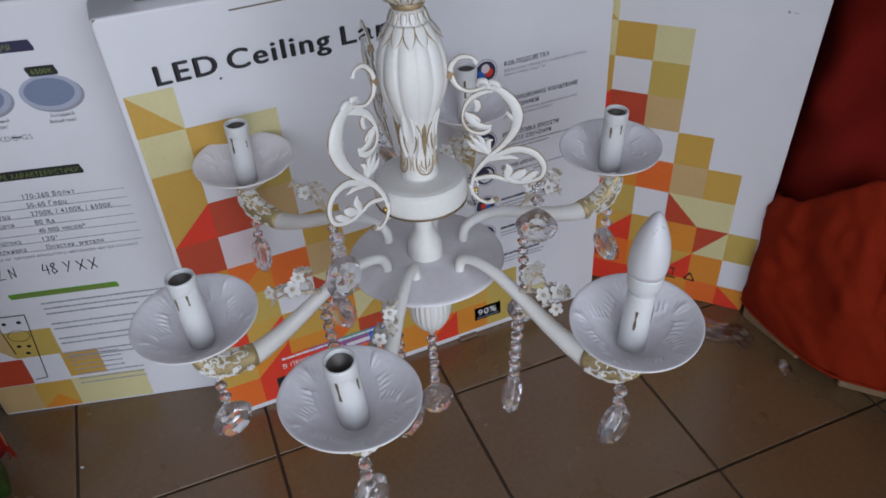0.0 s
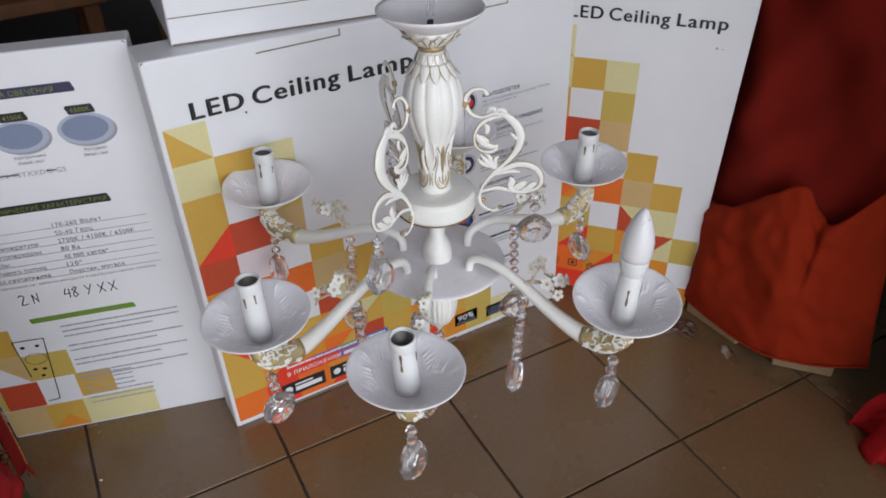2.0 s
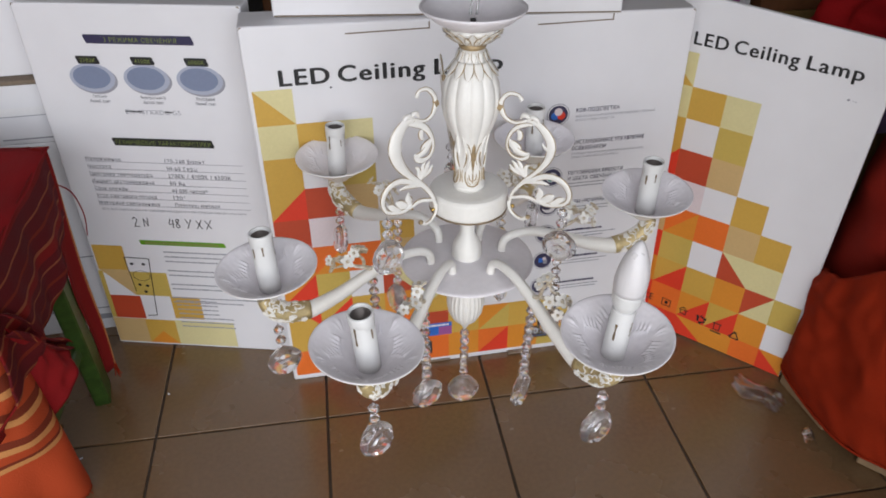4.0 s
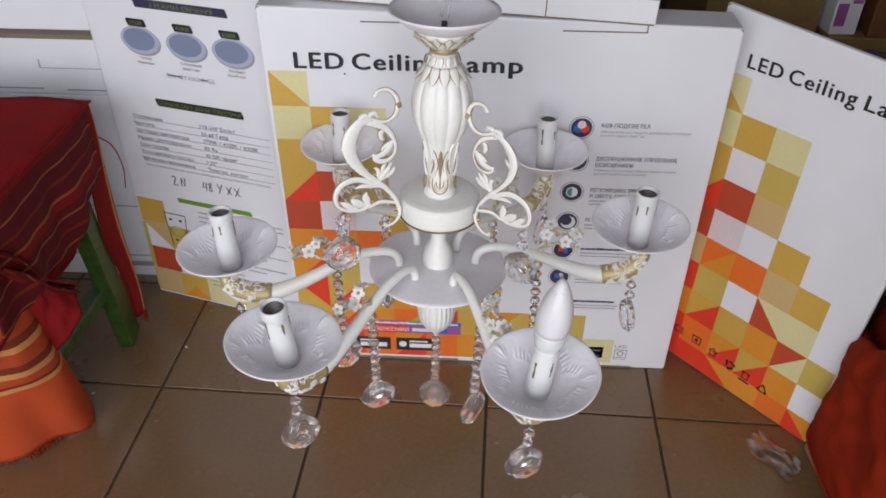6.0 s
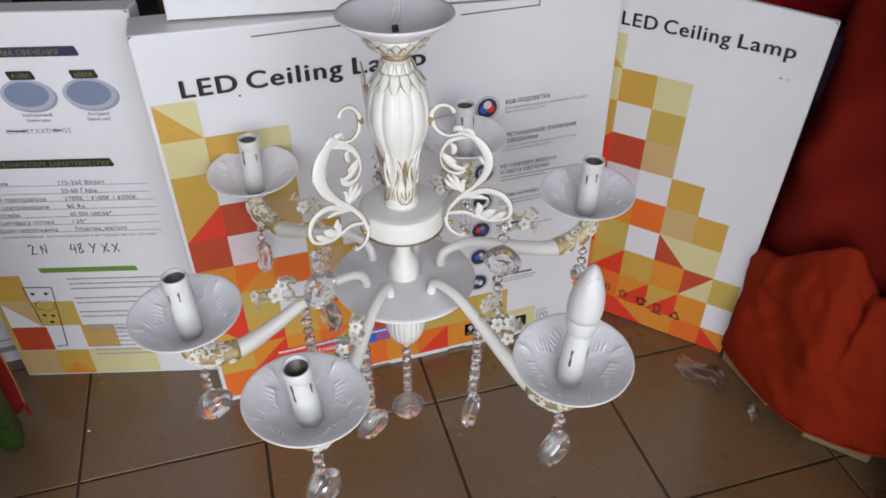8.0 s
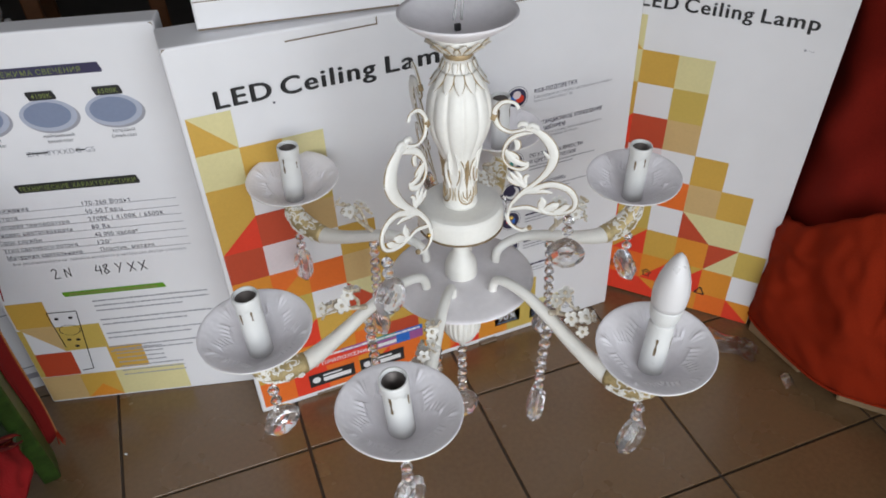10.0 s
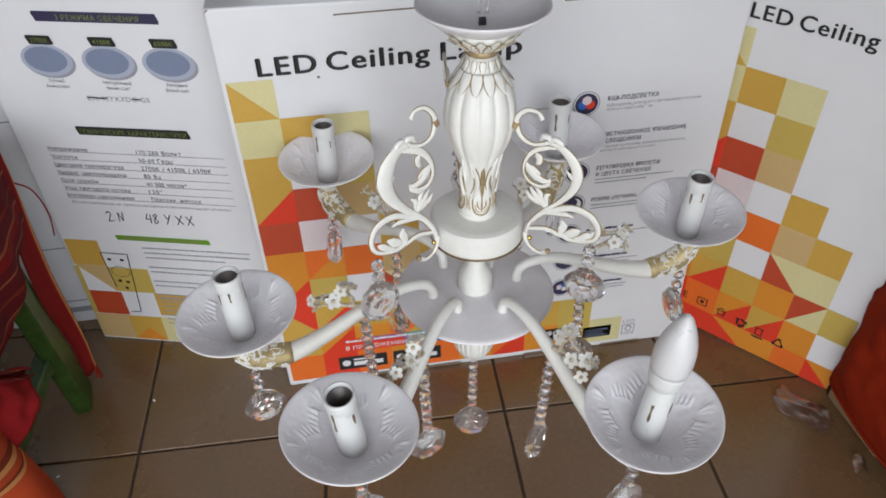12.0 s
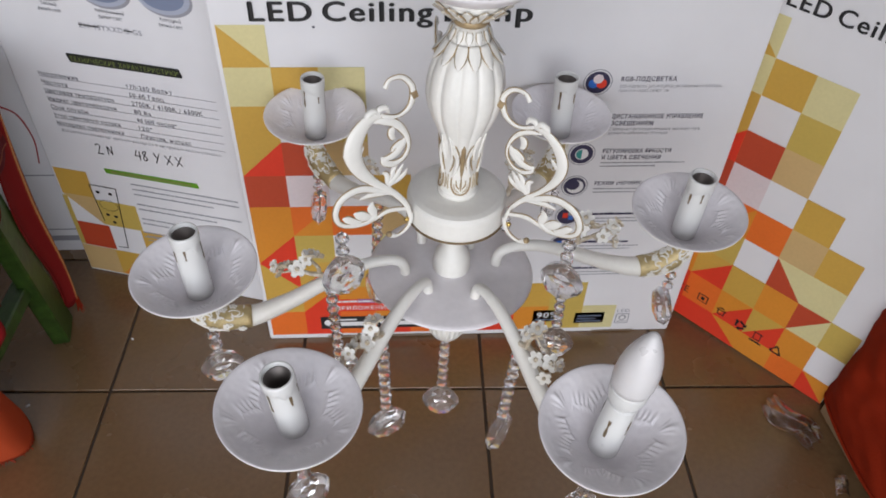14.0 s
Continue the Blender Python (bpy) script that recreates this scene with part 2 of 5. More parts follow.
def mosaic(rows, columns, top, pitch, parent, bottom=0.002):
    """The printed mosaic of coloured squares; a cell is a colour, or two of them split by a diagonal."""
    keys = sorted(PRINT)
    bm = bmesh.new()
    for r, row in enumerate(rows):
        v1, v0 = top - r * pitch, max(top - (r + 1) * pitch, bottom)
        for c, cell in enumerate(row.split()):
            if cell == "." or c + 1 >= len(columns):
                continue
            u0, u1 = columns[c], columns[c + 1]
            if len(cell) == 1:
                rect(bm, u0, u1, v0, v1, keys.index(cell))
            else:
                a, way, b = cell
                rect(bm, u0, u1, v0, v1, keys.index(a))
                poly(bm, [(u0 + x * (u1 - u0), v0 + z * (v1 - v0)) for x, z in SPLIT[way]], keys.index(b), FACE * 1.3)
    return part("mosaic_print", bm, [PRINT[k] for k in keys], parent, "printed mosaic of yellow, orange and red squares")


WIDE_ROWS = [
    "Y\\O",
    "Y O Y",
    "O . M",
    "O/R B T",
    "B P . O",
    "G N/G N T O",
    "G/R M . Y\\B O O",
    "R\\O O/R O G Y/O M .",
    "O G/R G N/O B O G/M O M .",
    "N R N G/R N G N/R G M Y",
]
NARROW_ROWS = [
    "Y\\O",
    "Y O Y",
    "O . M",
    "O/R B T",
    "B P . O",
    "T N/G N T O",
    "R M . Y\\B Y",
    "G O/R O G B/Y M",
    "R N G/R O/R G .",
    "R R G\\R G N G\\R",
]
carton_wide = carton(place(-0.055, 0.997, 0), 0.771, 0.080, 0.756, "large white lamp carton with a colourful mosaic print, standing upright", sag=0.020)
mosaic(WIDE_ROWS, [0.008 + 0.0648 * k for k in range(12)], 0.6485, 0.0635, carton_wide)
for word, u, w in (("LED", 0.0, 0.0805), ("Ceiling", 0.0963, 0.1437), ("Lamp", 0.258, 0.116)):
    for shift, lift in ((-0.0003, 0.0), (0.0011, -0.0004), (0.0025, 0.0), (0.0011, 0.0008)):  # a heavy face
        lettering(word, 0.0541 + u + shift, 0.654 + lift, w, INK, carton_wide, 0.0268 if word != "Ceiling" else 0.0275, y=FACE * (1.6 + 100 * shift))
carton_back = carton(place(-0.44, 1.197, 0, 0, 0, -15.6), 0.403, 0.045, 0.762, "white lamp carton showing its printed table of technical data")
carton_side = carton(place(0.6901, 1.099, 0.0056, -1.87, 0.8, -47.88), 0.386, 0.012, 0.737, "flat folded white lamp carton with mosaic print, leaning at an angle", sag=0.022, skew=0.020)
mosaic(NARROW_ROWS, [0.016, 0.080, 0.1463, 0.2102, 0.2729, 0.3324, 0.3855], 0.6293, 0.0644, carton_side)
for word, u, w in (("LED", 0.0, 0.0805), ("Ceiling", 0.0963, 0.1437), ("Lamp", 0.258, 0.116)):
    for shift, lift in ((-0.0002, 0.0), (0.0006, -0.0002), (0.0014, 0.0), (0.0006, 0.0005)):
        lettering(word, 0.0645 + 0.783 * u + shift, 0.6445 + lift, 0.783 * w, INK, carton_side, 0.0233 if word != "Ceiling" else 0.0239, y=FACE * (1.6 + 100 * shift))


# ---- the chandelier ----
HANG = place(0.2436, 0.6988, 0, -0.9, 1.2, 0)
chandelier = thing("chandelier", HANG, "ivory white six-armed chandelier with rubbed gold ornament and crystal drops", "chandelier")


def fluted(depth, count, k0, k1):
    def shape(a, k, r, z):
        if k0 <= k <= k1:
            r *= 1 - depth + depth * abs(math.cos(count * a / 2)) ** 0.6
        return r, z
    return shape


def leaf_bm(r0, z0, r1, z1, width, curl, lift=0.002, blunt=4.0):
    """One leaf of a ring, hugging the axis's round body: a raised midrib and thin rubbed edges."""
    bm = bmesh.new()
    rows = []
    for k in range(9):
        t = k / 8
        half = width * (0.8 + 0.35 * math.sin(math.pi * t)) * max(1 - t ** blunt, 0.0) ** 0.5 + 0.0004
        r = r0 + (r1 - r0) * t + curl * t ** 3
        z = z0 + (z1 - z0) * t
        row = []
        for side in (-1, -0.8, -0.45, 0, 0.45, 0.8, 1):
            rr = r + lift * (0.35 + 0.9 * (1 - abs(side)) ** 0.7 - (0.5 if abs(side) == 0.45 else 0)) * (0.6 + 0.4 * math.sin(math.pi * t))
            ang = side * half / max(r, 0.01)
            row.append(bm.verts.new((rr * math.cos(ang), rr * math.sin(ang), z)))
        rows.append(row)
    for p, q in zip(rows, rows[1:]):
        for j in range(6):
            f = bm.faces.new((p[j], p[j + 1], q[j + 1], q[j]))
            f.material_index = 1 if j in (0, 5) else 0
    bmesh.ops.recalc_face_normals(bm, faces=bm.faces)
    bmesh.ops.solidify(bm, geom=bm.faces, thickness=0.0010)
    bmesh.ops.recalc_face_normals(bm, faces=bm.faces)
    return bm


def leaf_ring(name, count, shape, mats, turn=0.0):
    me = mesh_of(name, leaf_bm(*shape), mats, True)
    for i in range(count):
        part(name, me, None, chandelier, at=pose(0, 0, 0, 0, 0, 360 * (i + turn) / count))


part("canopy_cup", lathe([(0.004, 0.825), (0.016, 0.825), (0.034, 0.829), (0.052, 0.838), (0.064, 0.8475), (0.0680, 0.8515), (0.0676, 0.8535), (0.0630, 0.8505), (0.050, 0.8415), (0.030, 0.833), (0.004, 0.830)], 64), SHADED_ENAMEL, chandelier, smooth=True)
part("canopy_boss", lathe([(0.013, 0.806), (0.017, 0.810), (0.024, 0.816), (0.033, 0.824), (0.034, 0.829)], 48), ENAMEL, chandelier, smooth=True)
leaf_ring("canopy_leaf", 14, (0.0185, 0.810, 0.036, 0.8275, 0.0050, 0.001, 0.0026, 3), [ENAMEL, GILT_LINE])
leaf_ring("canopy_tongue", 14, (0.0195, 0.810, 0.032, 0.822, 0.0030, 0.001, 0.0034, 2), [GILT, GOLD], 0.5)
part("neck_ring", lathe([(0.012, 0.800), (0.0165, 0.801), (0.0185, 0.805), (0.0165, 0.809), (0.013, 0.811)], 40), GOLD, chandelier, "gold-painted neck ring", True)
vase = [(0.0162, 0.800), (0.0186, 0.793), (0.0210, 0.785), (0.0264, 0.776), (0.0330, 0.765), (0.0376, 0.752), (0.0398, 0.738), (0.0401, 0.724), (0.0368, 0.708), (0.0316, 0.694), (0.0262, 0.682), (0.0228, 0.669), (0.0212, 0.655), (0.0205, 0.640), (0.0203, 0.624), (0.0208, 0.612), (0.0213, 0.606), (0.0213, 0.600)]
part("vase", lathe(vase, 120, fluted(0.075, 12, 1, 11)), ENAMEL, chandelier, smooth=True)
leaf_ring("collar_leaf", 13, (0.0212, 0.7865, 0.0340, 0.7670, 0.0060, 0.0014, 0.0020, 2.0), [ENAMEL, GOLD])
leaf_ring("collar_tongue", 13, (0.0172, 0.7985, 0.0212, 0.7865, 0.0028, 0.0006, 0.0020, 3.0), [ENAMEL, GOLD], 0.5)


def on_vase(across, z, lift=0.0):
    """A point on the vase's skin, by its way round in metres of the plan and its height."""
    r = float(np.interp(z, [q[1] for q in vase[::-1]], [q[0] for q in vase[::-1]]))
    a = across / r
    return Vector(((r + lift) * math.cos(a), (r + lift) * math.sin(a), z))


def foot_line(rows, thick, mat, turn, name="foot_line", lift=0.0006):
    pts = [on_vase(x, z, lift) for x, z in rows]
    part(name, tube(pts, thick, 6, steps=4), mat, chandelier, at=pose(0, 0, 0, 0, 0, turn), smooth=True)


for turn in (-88, 2, 92, 182):
    for side in (-1, 1):
        # a cartouche open at the top, a rib inside it, and curling leaves above
        foot_line([(0, 0.6090), (side * 0.0060, 0.6110), (side * 0.0098, 0.6180), (side * 0.0104, 0.6280), (side * 0.0085, 0.6380)], [0.0009, 0.0011, 0.0009, 0.0006], GOLD, turn)
        foot_line([(side * 0.0020, 0.6125), (side * 0.0062, 0.6160), (side * 0.0075, 0.6230)], [0.0006, 0.0009, 0.0005], GILT_LINE, turn)
        foot_line([(side * 0.0015, 0.6170), (side * 0.0045, 0.6210), (side * 0.0052, 0.6280)], [0.0006, 0.0009, 0.0005], GOLD, turn)
        foot_line([(side * 0.0098, 0.6320), (side * 0.0068, 0.6420), (side * 0.0052, 0.6530), (side * 0.0064, 0.6640), (side * 0.0100, 0.6720)], [0.0014, 0.0024, 0.0026, 0.0020, 0.0008], ENAMEL, turn, "foot_leaf")
        foot_line([(side * 0.0090, 0.6330), (side * 0.0048, 0.6450), (side * 0.0036, 0.6560), (side * 0.0060, 0.6690), (side * 0.0096, 0.6760)], [0.0006, 0.0010, 0.0009, 0.0005], GOLD, turn, lift=0.0012)
        foot_line([(side * 0.0128, 0.6380), (side * 0.0100, 0.6470), (side * 0.0092, 0.6560), (side * 0.0120, 0.6640)], [0.0006, 0.0010, 0.0009, 0.0005], GOLD, turn)
        foot_line([(side * 0.0130, 0.6520), (side * 0.0118, 0.6640), (side * 0.0150, 0.6800), (side * 0.0178, 0.6860)], [0.0008, 0.0018, 0.0016, 0.0006], ENAMEL, turn, "foot_leaf")
        foot_line([(side * 0.0142, 0.6150), (side * 0.0148, 0.6250), (side * 0.0140, 0.6340)], [0.0008, 0.0012, 0.0006], GILT_LINE, turn)
    foot_line([(0, 0.6140), (0, 0.6230), (0, 0.6310)], [0.0007, 0.0012, 0.0006], GOLD, turn)
    foot_line([(0, 0.6300), (0, 0.6400), (0, 0.6560), (0, 0.6690), (0, 0.6760)], [0.0008, 0.0024, 0.0034, 0.0028, 0.0008], GOLD, turn, "foot_leaf", lift=-0.0008)
part("foot_ring", lathe([(0.018, 0.5995), (0.0218, 0.6000), (0.0226, 0.6030), (0.0220, 0.6070), (0.019, 0.6080)], 48), ENAMEL, chandelier, smooth=True)
part("drum", lathe([(0.004, 0.600), (0.047, 0.600), (0.0530, 0.5988), (0.0556, 0.5955), (0.0562, 0.592), (0.0562, 0.572), (0.0540, 0.5685), (0.004, 0.567)], 64), ENAMEL, chandelier, smooth=False)
part("drum_ring", lathe([(0.0540, 0.5668), (0.0561, 0.5672), (0.0566, 0.5677), (0.0562, 0.5682), (0.0540, 0.569)], 64), [SLIT], chandelier, "thin bronze line round the drum", True)
part("spindle", lathe([(0.010, 0.575), (0.0160, 0.573), (0.0150, 0.562), (0.0124, 0.547), (0.0110, 0.533), (0.0110, 0.523), (0.0128, 0.517), (0.0170, 0.511), (0.0210, 0.503), (0.0226, 0.494), (0.0218, 0.488), (0.0230, 0.485), (0.0226, 0.480)], 48), ENAMEL, chandelier, smooth=True)
part("plate", lathe([(0.004, 0.4825), (0.030, 0.4820), (0.070, 0.4800), (0.095, 0.4780), (0.0997, 0.4768), (0.1007, 0.4750), (0.0982, 0.4730), (0.060, 0.4700), (0.004, 0.4690)], 80), SHADED_ENAMEL, chandelier, smooth=True)
part("finial", lathe([(0.012, 0.472), (0.013, 0.448), (0.022, 0.426), (0.0290, 0.408), (0.0298, 0.394), (0.0272, 0.377), (0.0195, 0.362), (0.0095, 0.352), (0.0050, 0.345), (0.0015, 0.338)], 96, fluted(0.10, 24, 2, 5)), ENAMEL, chandelier, smooth=True)

# one arm, along +x from the axis; the six share its meshes
ARM_LINE = [(0.058, 0, 0.476), (0.0585, 0, 0.489), (0.064, 0, 0.500), (0.080, 0, 0.506), (0.110, 0, 0.504), (0.150, 0, 0.488), (0.200, 0, 0.464), (0.245, 0, 0.450), (0.280, 0, 0.455), (0.300, 0, 0.472), (0.3085, 0, 0.488)]
M_arm = mesh_of("arm", tube(ARM_LINE, [0.0062, 0.0062, 0.0062, 0.0065, 0.0072, 0.0084, 0.0102, 0.0128, 0.0148, 0.0128, 0.0070], 16), ENAMEL, True)


def palmette(x, y):
    """Height of one embossed leaf spray: a ribbed fan with a curl on either side."""
    fan = math.hypot(x, y + 0.004)
    angle = math.atan2(x, y + 0.004)
    h = 0.0
    if abs(angle) < 1.25:
        h += max(math.cos(4.5 * angle), 0.0) ** 0.5 * (0.35 + 0.65 * math.cos(9 * angle) ** 2) * math.exp(-((fan - 0.012 - 0.002 * math.cos(2 * angle)) / 0.0052) ** 2)
    for side in (-1, 1):
        for j in range(4):  # small leaves along a branch on either side
            dx, dy = side * x - 0.0125 - 0.0042 * j, y - 0.003 + 0.0022 * j
            p, q = dx * 0.5 + dy * 0.87, dy * 0.5 - dx * 0.87
            h += 0.8 * math.exp(-(p / 0.0042) ** 2 - (q / 0.0015) ** 2)
            p, q = dx * 0.6 - (dy + 0.005) * 0.8, (dy + 0.005) * 0.6 + dx * 0.8
            h += 0.6 * math.exp(-(p / 0.0034) ** 2 - (q / 0.0014) ** 2)
    return h


def cup_shape(a, k, r, z):
    """Embossed leaf sprays round the upper half of the bowl."""
    if 0.026 < r < 0.0645 and k < CUP_ROWS + 2:
        motif = round(a / (2 * math.pi / 5)) * 2 * math.pi / 5
        h = palmette((a - motif) * 0.052 / 1.18, (r - 0.0440) / 1.18)
        p = Vector((r * math.cos(a), r * math.sin(a), 0))
        z += 0.0031 * h * (0.75 + 0.5 * noise.noise(p * 70)) + 0.0004 * noise.noise(p * 150)
    return r, z


CUP_ROWS = 60
HOLLOW = [(0.0190, 0.5040), (0.0225, 0.5058), (0.0262, 0.5083), (0.0305, 0.5116), (0.0348, 0.5150), (0.0392, 0.5185), (0.0438, 0.5222), (0.0486, 0.5261), (0.0534, 0.5301), (0.0590, 0.5344), (0.0645, 0.5379)]
radii = np.linspace(0.0190, 0.0645, CUP_ROWS)
CUP = [(0.006, 0.5030), (0.0150, 0.5032), *zip(radii.tolist(), np.interp(radii, [r for r, z in HOLLOW], [z for r, z in HOLLOW]).tolist()), (0.0680, 0.5396), (0.0692, 0.5394), (0.0688, 0.5374), (0.0620, 0.5325), (0.0490, 0.5225), (0.0340, 0.5105), (0.0240, 0.5025), (0.0190, 0.4980), (0.0150, 0.4940), (0.006, 0.4930)]
cup = lathe(CUP, 336, cup_shape)
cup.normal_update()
# faces turned up take the painted shade tone, all others plain ivory
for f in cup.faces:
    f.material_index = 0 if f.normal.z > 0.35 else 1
M_cup = mesh_of("drip_cup", cup, [SHADED_ENAMEL, ENAMEL], True)
sleeve = lathe([(0.0152, 0.5035), (0.0152, 0.520), (0.0149, 0.5915), (0.0144, 0.594), (0.0132, 0.594), (0.0128, 0.5915), (0.0128, 0.556), (0.003, 0.559)], 32)
M_sleeve = mesh_of("candle_sleeve", sleeve, PLASTIC, True)
M_sleeve_short = mesh_of("candle_sleeve", lathe([(0.0152, 0.5035), (0.0152, 0.520), (0.0149, 0.572), (0.0144, 0.5745), (0.003, 0.5745)], 32), PLASTIC, True)


def wax_lip(a, k, r, z):
    """The lower edge of the lip runs down in uneven drips."""
    if k in (0, 1):
        z -= 0.0050 * max(math.sin(2 * a + 0.7), 0) ** 3 + 0.0075 * max(math.sin(3 * a + 2.0), 0) ** 6 + 0.0012 * math.sin(7 * a)
    return r, z


M_lip = mesh_of("wax_lip", lathe([(0.0148, 0.5800), (0.0156, 0.5812), (0.0160, 0.5850), (0.0160, 0.5920), (0.0154, 0.5946), (0.0140, 0.5950), (0.0130, 0.5938), (0.0127, 0.5880)], 48, wax_lip, caps=False), PLASTIC, True)
M_liner = mesh_of("socket_liner", lathe([(0.0127, 0.558), (0.0127, 0.590), (0.0115, 0.590), (0.0112, 0.559), (0.003, 0.558)], 24), SOCKET, True)


def drip_marks(n):
    bm = bmesh.new()
    for a, z0, z1, w in ((0.2, 0.560, 0.585, 0.0011), (1.1, 0.566, 0.584, 0.0009), (2.6, 0.556, 0.580, 0.0011), (3.9, 0.563, 0.584, 0.0009), (5.1, 0.552, 0.580, 0.0011)):
        rows = []
        for k in range(6):
            z = z0 + (z1 - z0) * k / 5
            ww = w * (0.45 + abs(math.sin(2.3 * k + a)))
            rows.append([bm.verts.new((0.01535 * math.cos(a + s * ww / 0.015), 0.01535 * math.sin(a + s * ww / 0.015), z)) for s in (-1, 1)])
        for p, q in zip(rows, rows[1:]):
            bm.faces.new((p[0], p[1], q[1], q[0]))
    return bm


M_drips = mesh_of("gold_drip", drip_marks(0), SLIT)


def flower(bm, centre, r, normal, petals=5):
    """A small five-petalled blossom with a round heart."""
    n = Vector(normal).normalized()
    u = n.orthogonal().normalized()
    w = n.cross(u)
    c = Vector(centre)
    for p in range(petals):
        a0 = 2 * math.pi * p / petals
        mid = u * math.cos(a0) + w * math.sin(a0)
        across = n.cross(mid)
        pts = [c + n * 0.0006, c + mid * r * 0.45 + across * r * 0.42 + n * r * 0.18, c + mid * r * 0.95 + across * r * 0.30 + n * r * 0.30, c + mid * r * 1.02 + n * r * 0.16, c + mid * r * 0.95 - across * r * 0.30 + n * r * 0.30, c + mid * r * 0.45 - across * r * 0.42 + n * r * 0.18]
        top = [bm.verts.new(q) for q in pts]
        low = [bm.verts.new(q - n * r * 0.28) for q in pts]
        bm.faces.new(top)
        for i in range(6):
            f = bm.faces.new((top[i], low[i], low[(i + 1) % 6], top[(i + 1) % 6]))
            f.material_index = 1
    heart = bmesh.ops.create_icosphere(bm, subdivisions=1, radius=r * 0.3, matrix=Matrix.Translation(c + n * r * 0.22))
    for v in heart["verts"]:
        for f in v.link_faces:
            f.material_index = 1


def spray():
    """A cast twig with blossoms that rises from the arm."""
    bm = bmesh.new()
    tube([(0.146, 0, 0.506), (0.158, 0.002, 0.514), (0.172, 0.002, 0.520), (0.188, 0, 0.529), (0.205, -0.002, 0.537)], [0.0040, 0.0032, 0.0026, 0.0022, 0.0012], 8, bm=bm)
    tube([(0.160, 0, 0.514), (0.160, 0.003, 0.527), (0.166, 0.004, 0.540), (0.168, 0.003, 0.552)], [0.0028, 0.0024, 0.0020, 0.0010], 8, bm=bm)
    tube([(0.178, 0, 0.522), (0.190, -0.006, 0.520), (0.202, -0.008, 0.518)], [0.0022, 0.0018, 0.0010], 8, bm=bm)
    for f in bm.faces:
        f.material_index = 1
    for c, r, nn in (((0.200, 0.000, 0.536), 0.0085, (0.3, -0.5, 0.8)), ((0.184, 0.006, 0.533), 0.0085, (-0.1, 0.7, 0.7)), ((0.186, -0.007, 0.529), 0.0080, (0.1, -0.9, 0.5)), ((0.166, 0.004, 0.551), 0.0085, (-0.2, -0.3, 0.9)), ((0.160, -0.003, 0.540), 0.0078, (-0.3, -0.8, 0.5)), ((0.172, 0.003, 0.543), 0.0075, (0.5, 0.6, 0.6)), ((0.203, -0.008, 0.519), 0.0070, (0.7, -0.6, 0.3)), ((0.208, 0.003, 0.540), 0.0065, (0.8, 0.3, 0.5))):
        flower(bm, c, r * 1.2, nn)
    bmesh.ops.recalc_face_normals(bm, faces=bm.faces)
    return bm


M_spray = mesh_of("flower_spray", spray(), [ENAMEL, GILT_LINE])


def arm_end():
    """Raised ivory vines and blossoms wound over the gold end of the arm."""
    bm = bmesh.new()
    line = curve_points(ARM_LINE, 6)
    lo, hi = 43, len(line) - 2
    rad = np.interp(np.arange(len(line)) / (len(line) - 1), np.linspace(0, 1, 11), [0.0070, 0.0070, 0.0070, 0.0074, 0.0082, 0.0096, 0.0114, 0.0139, 0.0153, 0.0133, 0.0074])

    def skin(i, phi, lift=1.03):
        i = min(max(i, 1), len(line) - 2)
        a = int(i)
        p = line[a].lerp(line[a + 1], i - a)
        along = (line[a + 1] - line[a - 1]).normalized()
        u = Vector((0, 1, 0))
        w = along.cross(u)
        out = math.cos(phi) * u + math.sin(phi) * w
        return p + out * float(rad[a]) * lift, out

    rnd = random.Random(21)
    for n in range(64):  # short curling tendrils
        i, phi = rnd.uniform(lo + 0.5, hi - 1.0), rnd.uniform(-0.9, 4.0)
        bend, heading, length = rnd.choice((-1, 1)) * rnd.uniform(0.5, 1.1), rnd.uniform(0, 6.28), rnd.uniform(0.55, 0.95)
        pts = []
        for k in range(6):
            pts.append(skin(min(max(i, lo), hi), phi)[0])
            i += math.cos(heading) * length
            phi += math.sin(heading) * length * 0.20
            heading += bend * (0.5 + 0.18 * k)
        tube(pts, [0.0008, 0.0012, 0.0009], 5, bm=bm, steps=2)
    for k in range(5):
        for base in (-0.15, 1.57, 3.3):
            i = lo + 1.5 + (hi - lo - 3) * (k + 0.3 * math.sin(base * 5)) / 4.3
            p, out = skin(i, base + 0.3 * math.sin(k * 2.1 + base), 1.05)
            flower(bm, p, 0.0048 - 0.0003 * k, out)
    bmesh.ops.recalc_face_normals(bm, faces=bm.faces)
    return bm


M_end = mesh_of("end_relief", arm_end(), [ENAMEL, ENAMEL])
PALE_GOLD = material("pale_gold_paint", (0.52, 0.41, 0.21), 0.42, metal=0.3, vary=0.3, scale=50, bump=0.25, bump_scale=220)
M_end_gold = mesh_of("end_band", tube(ARM_LINE[7:11], [0.0137, 0.0152, 0.0132, 0.0074], 16), PALE_GOLD, True)


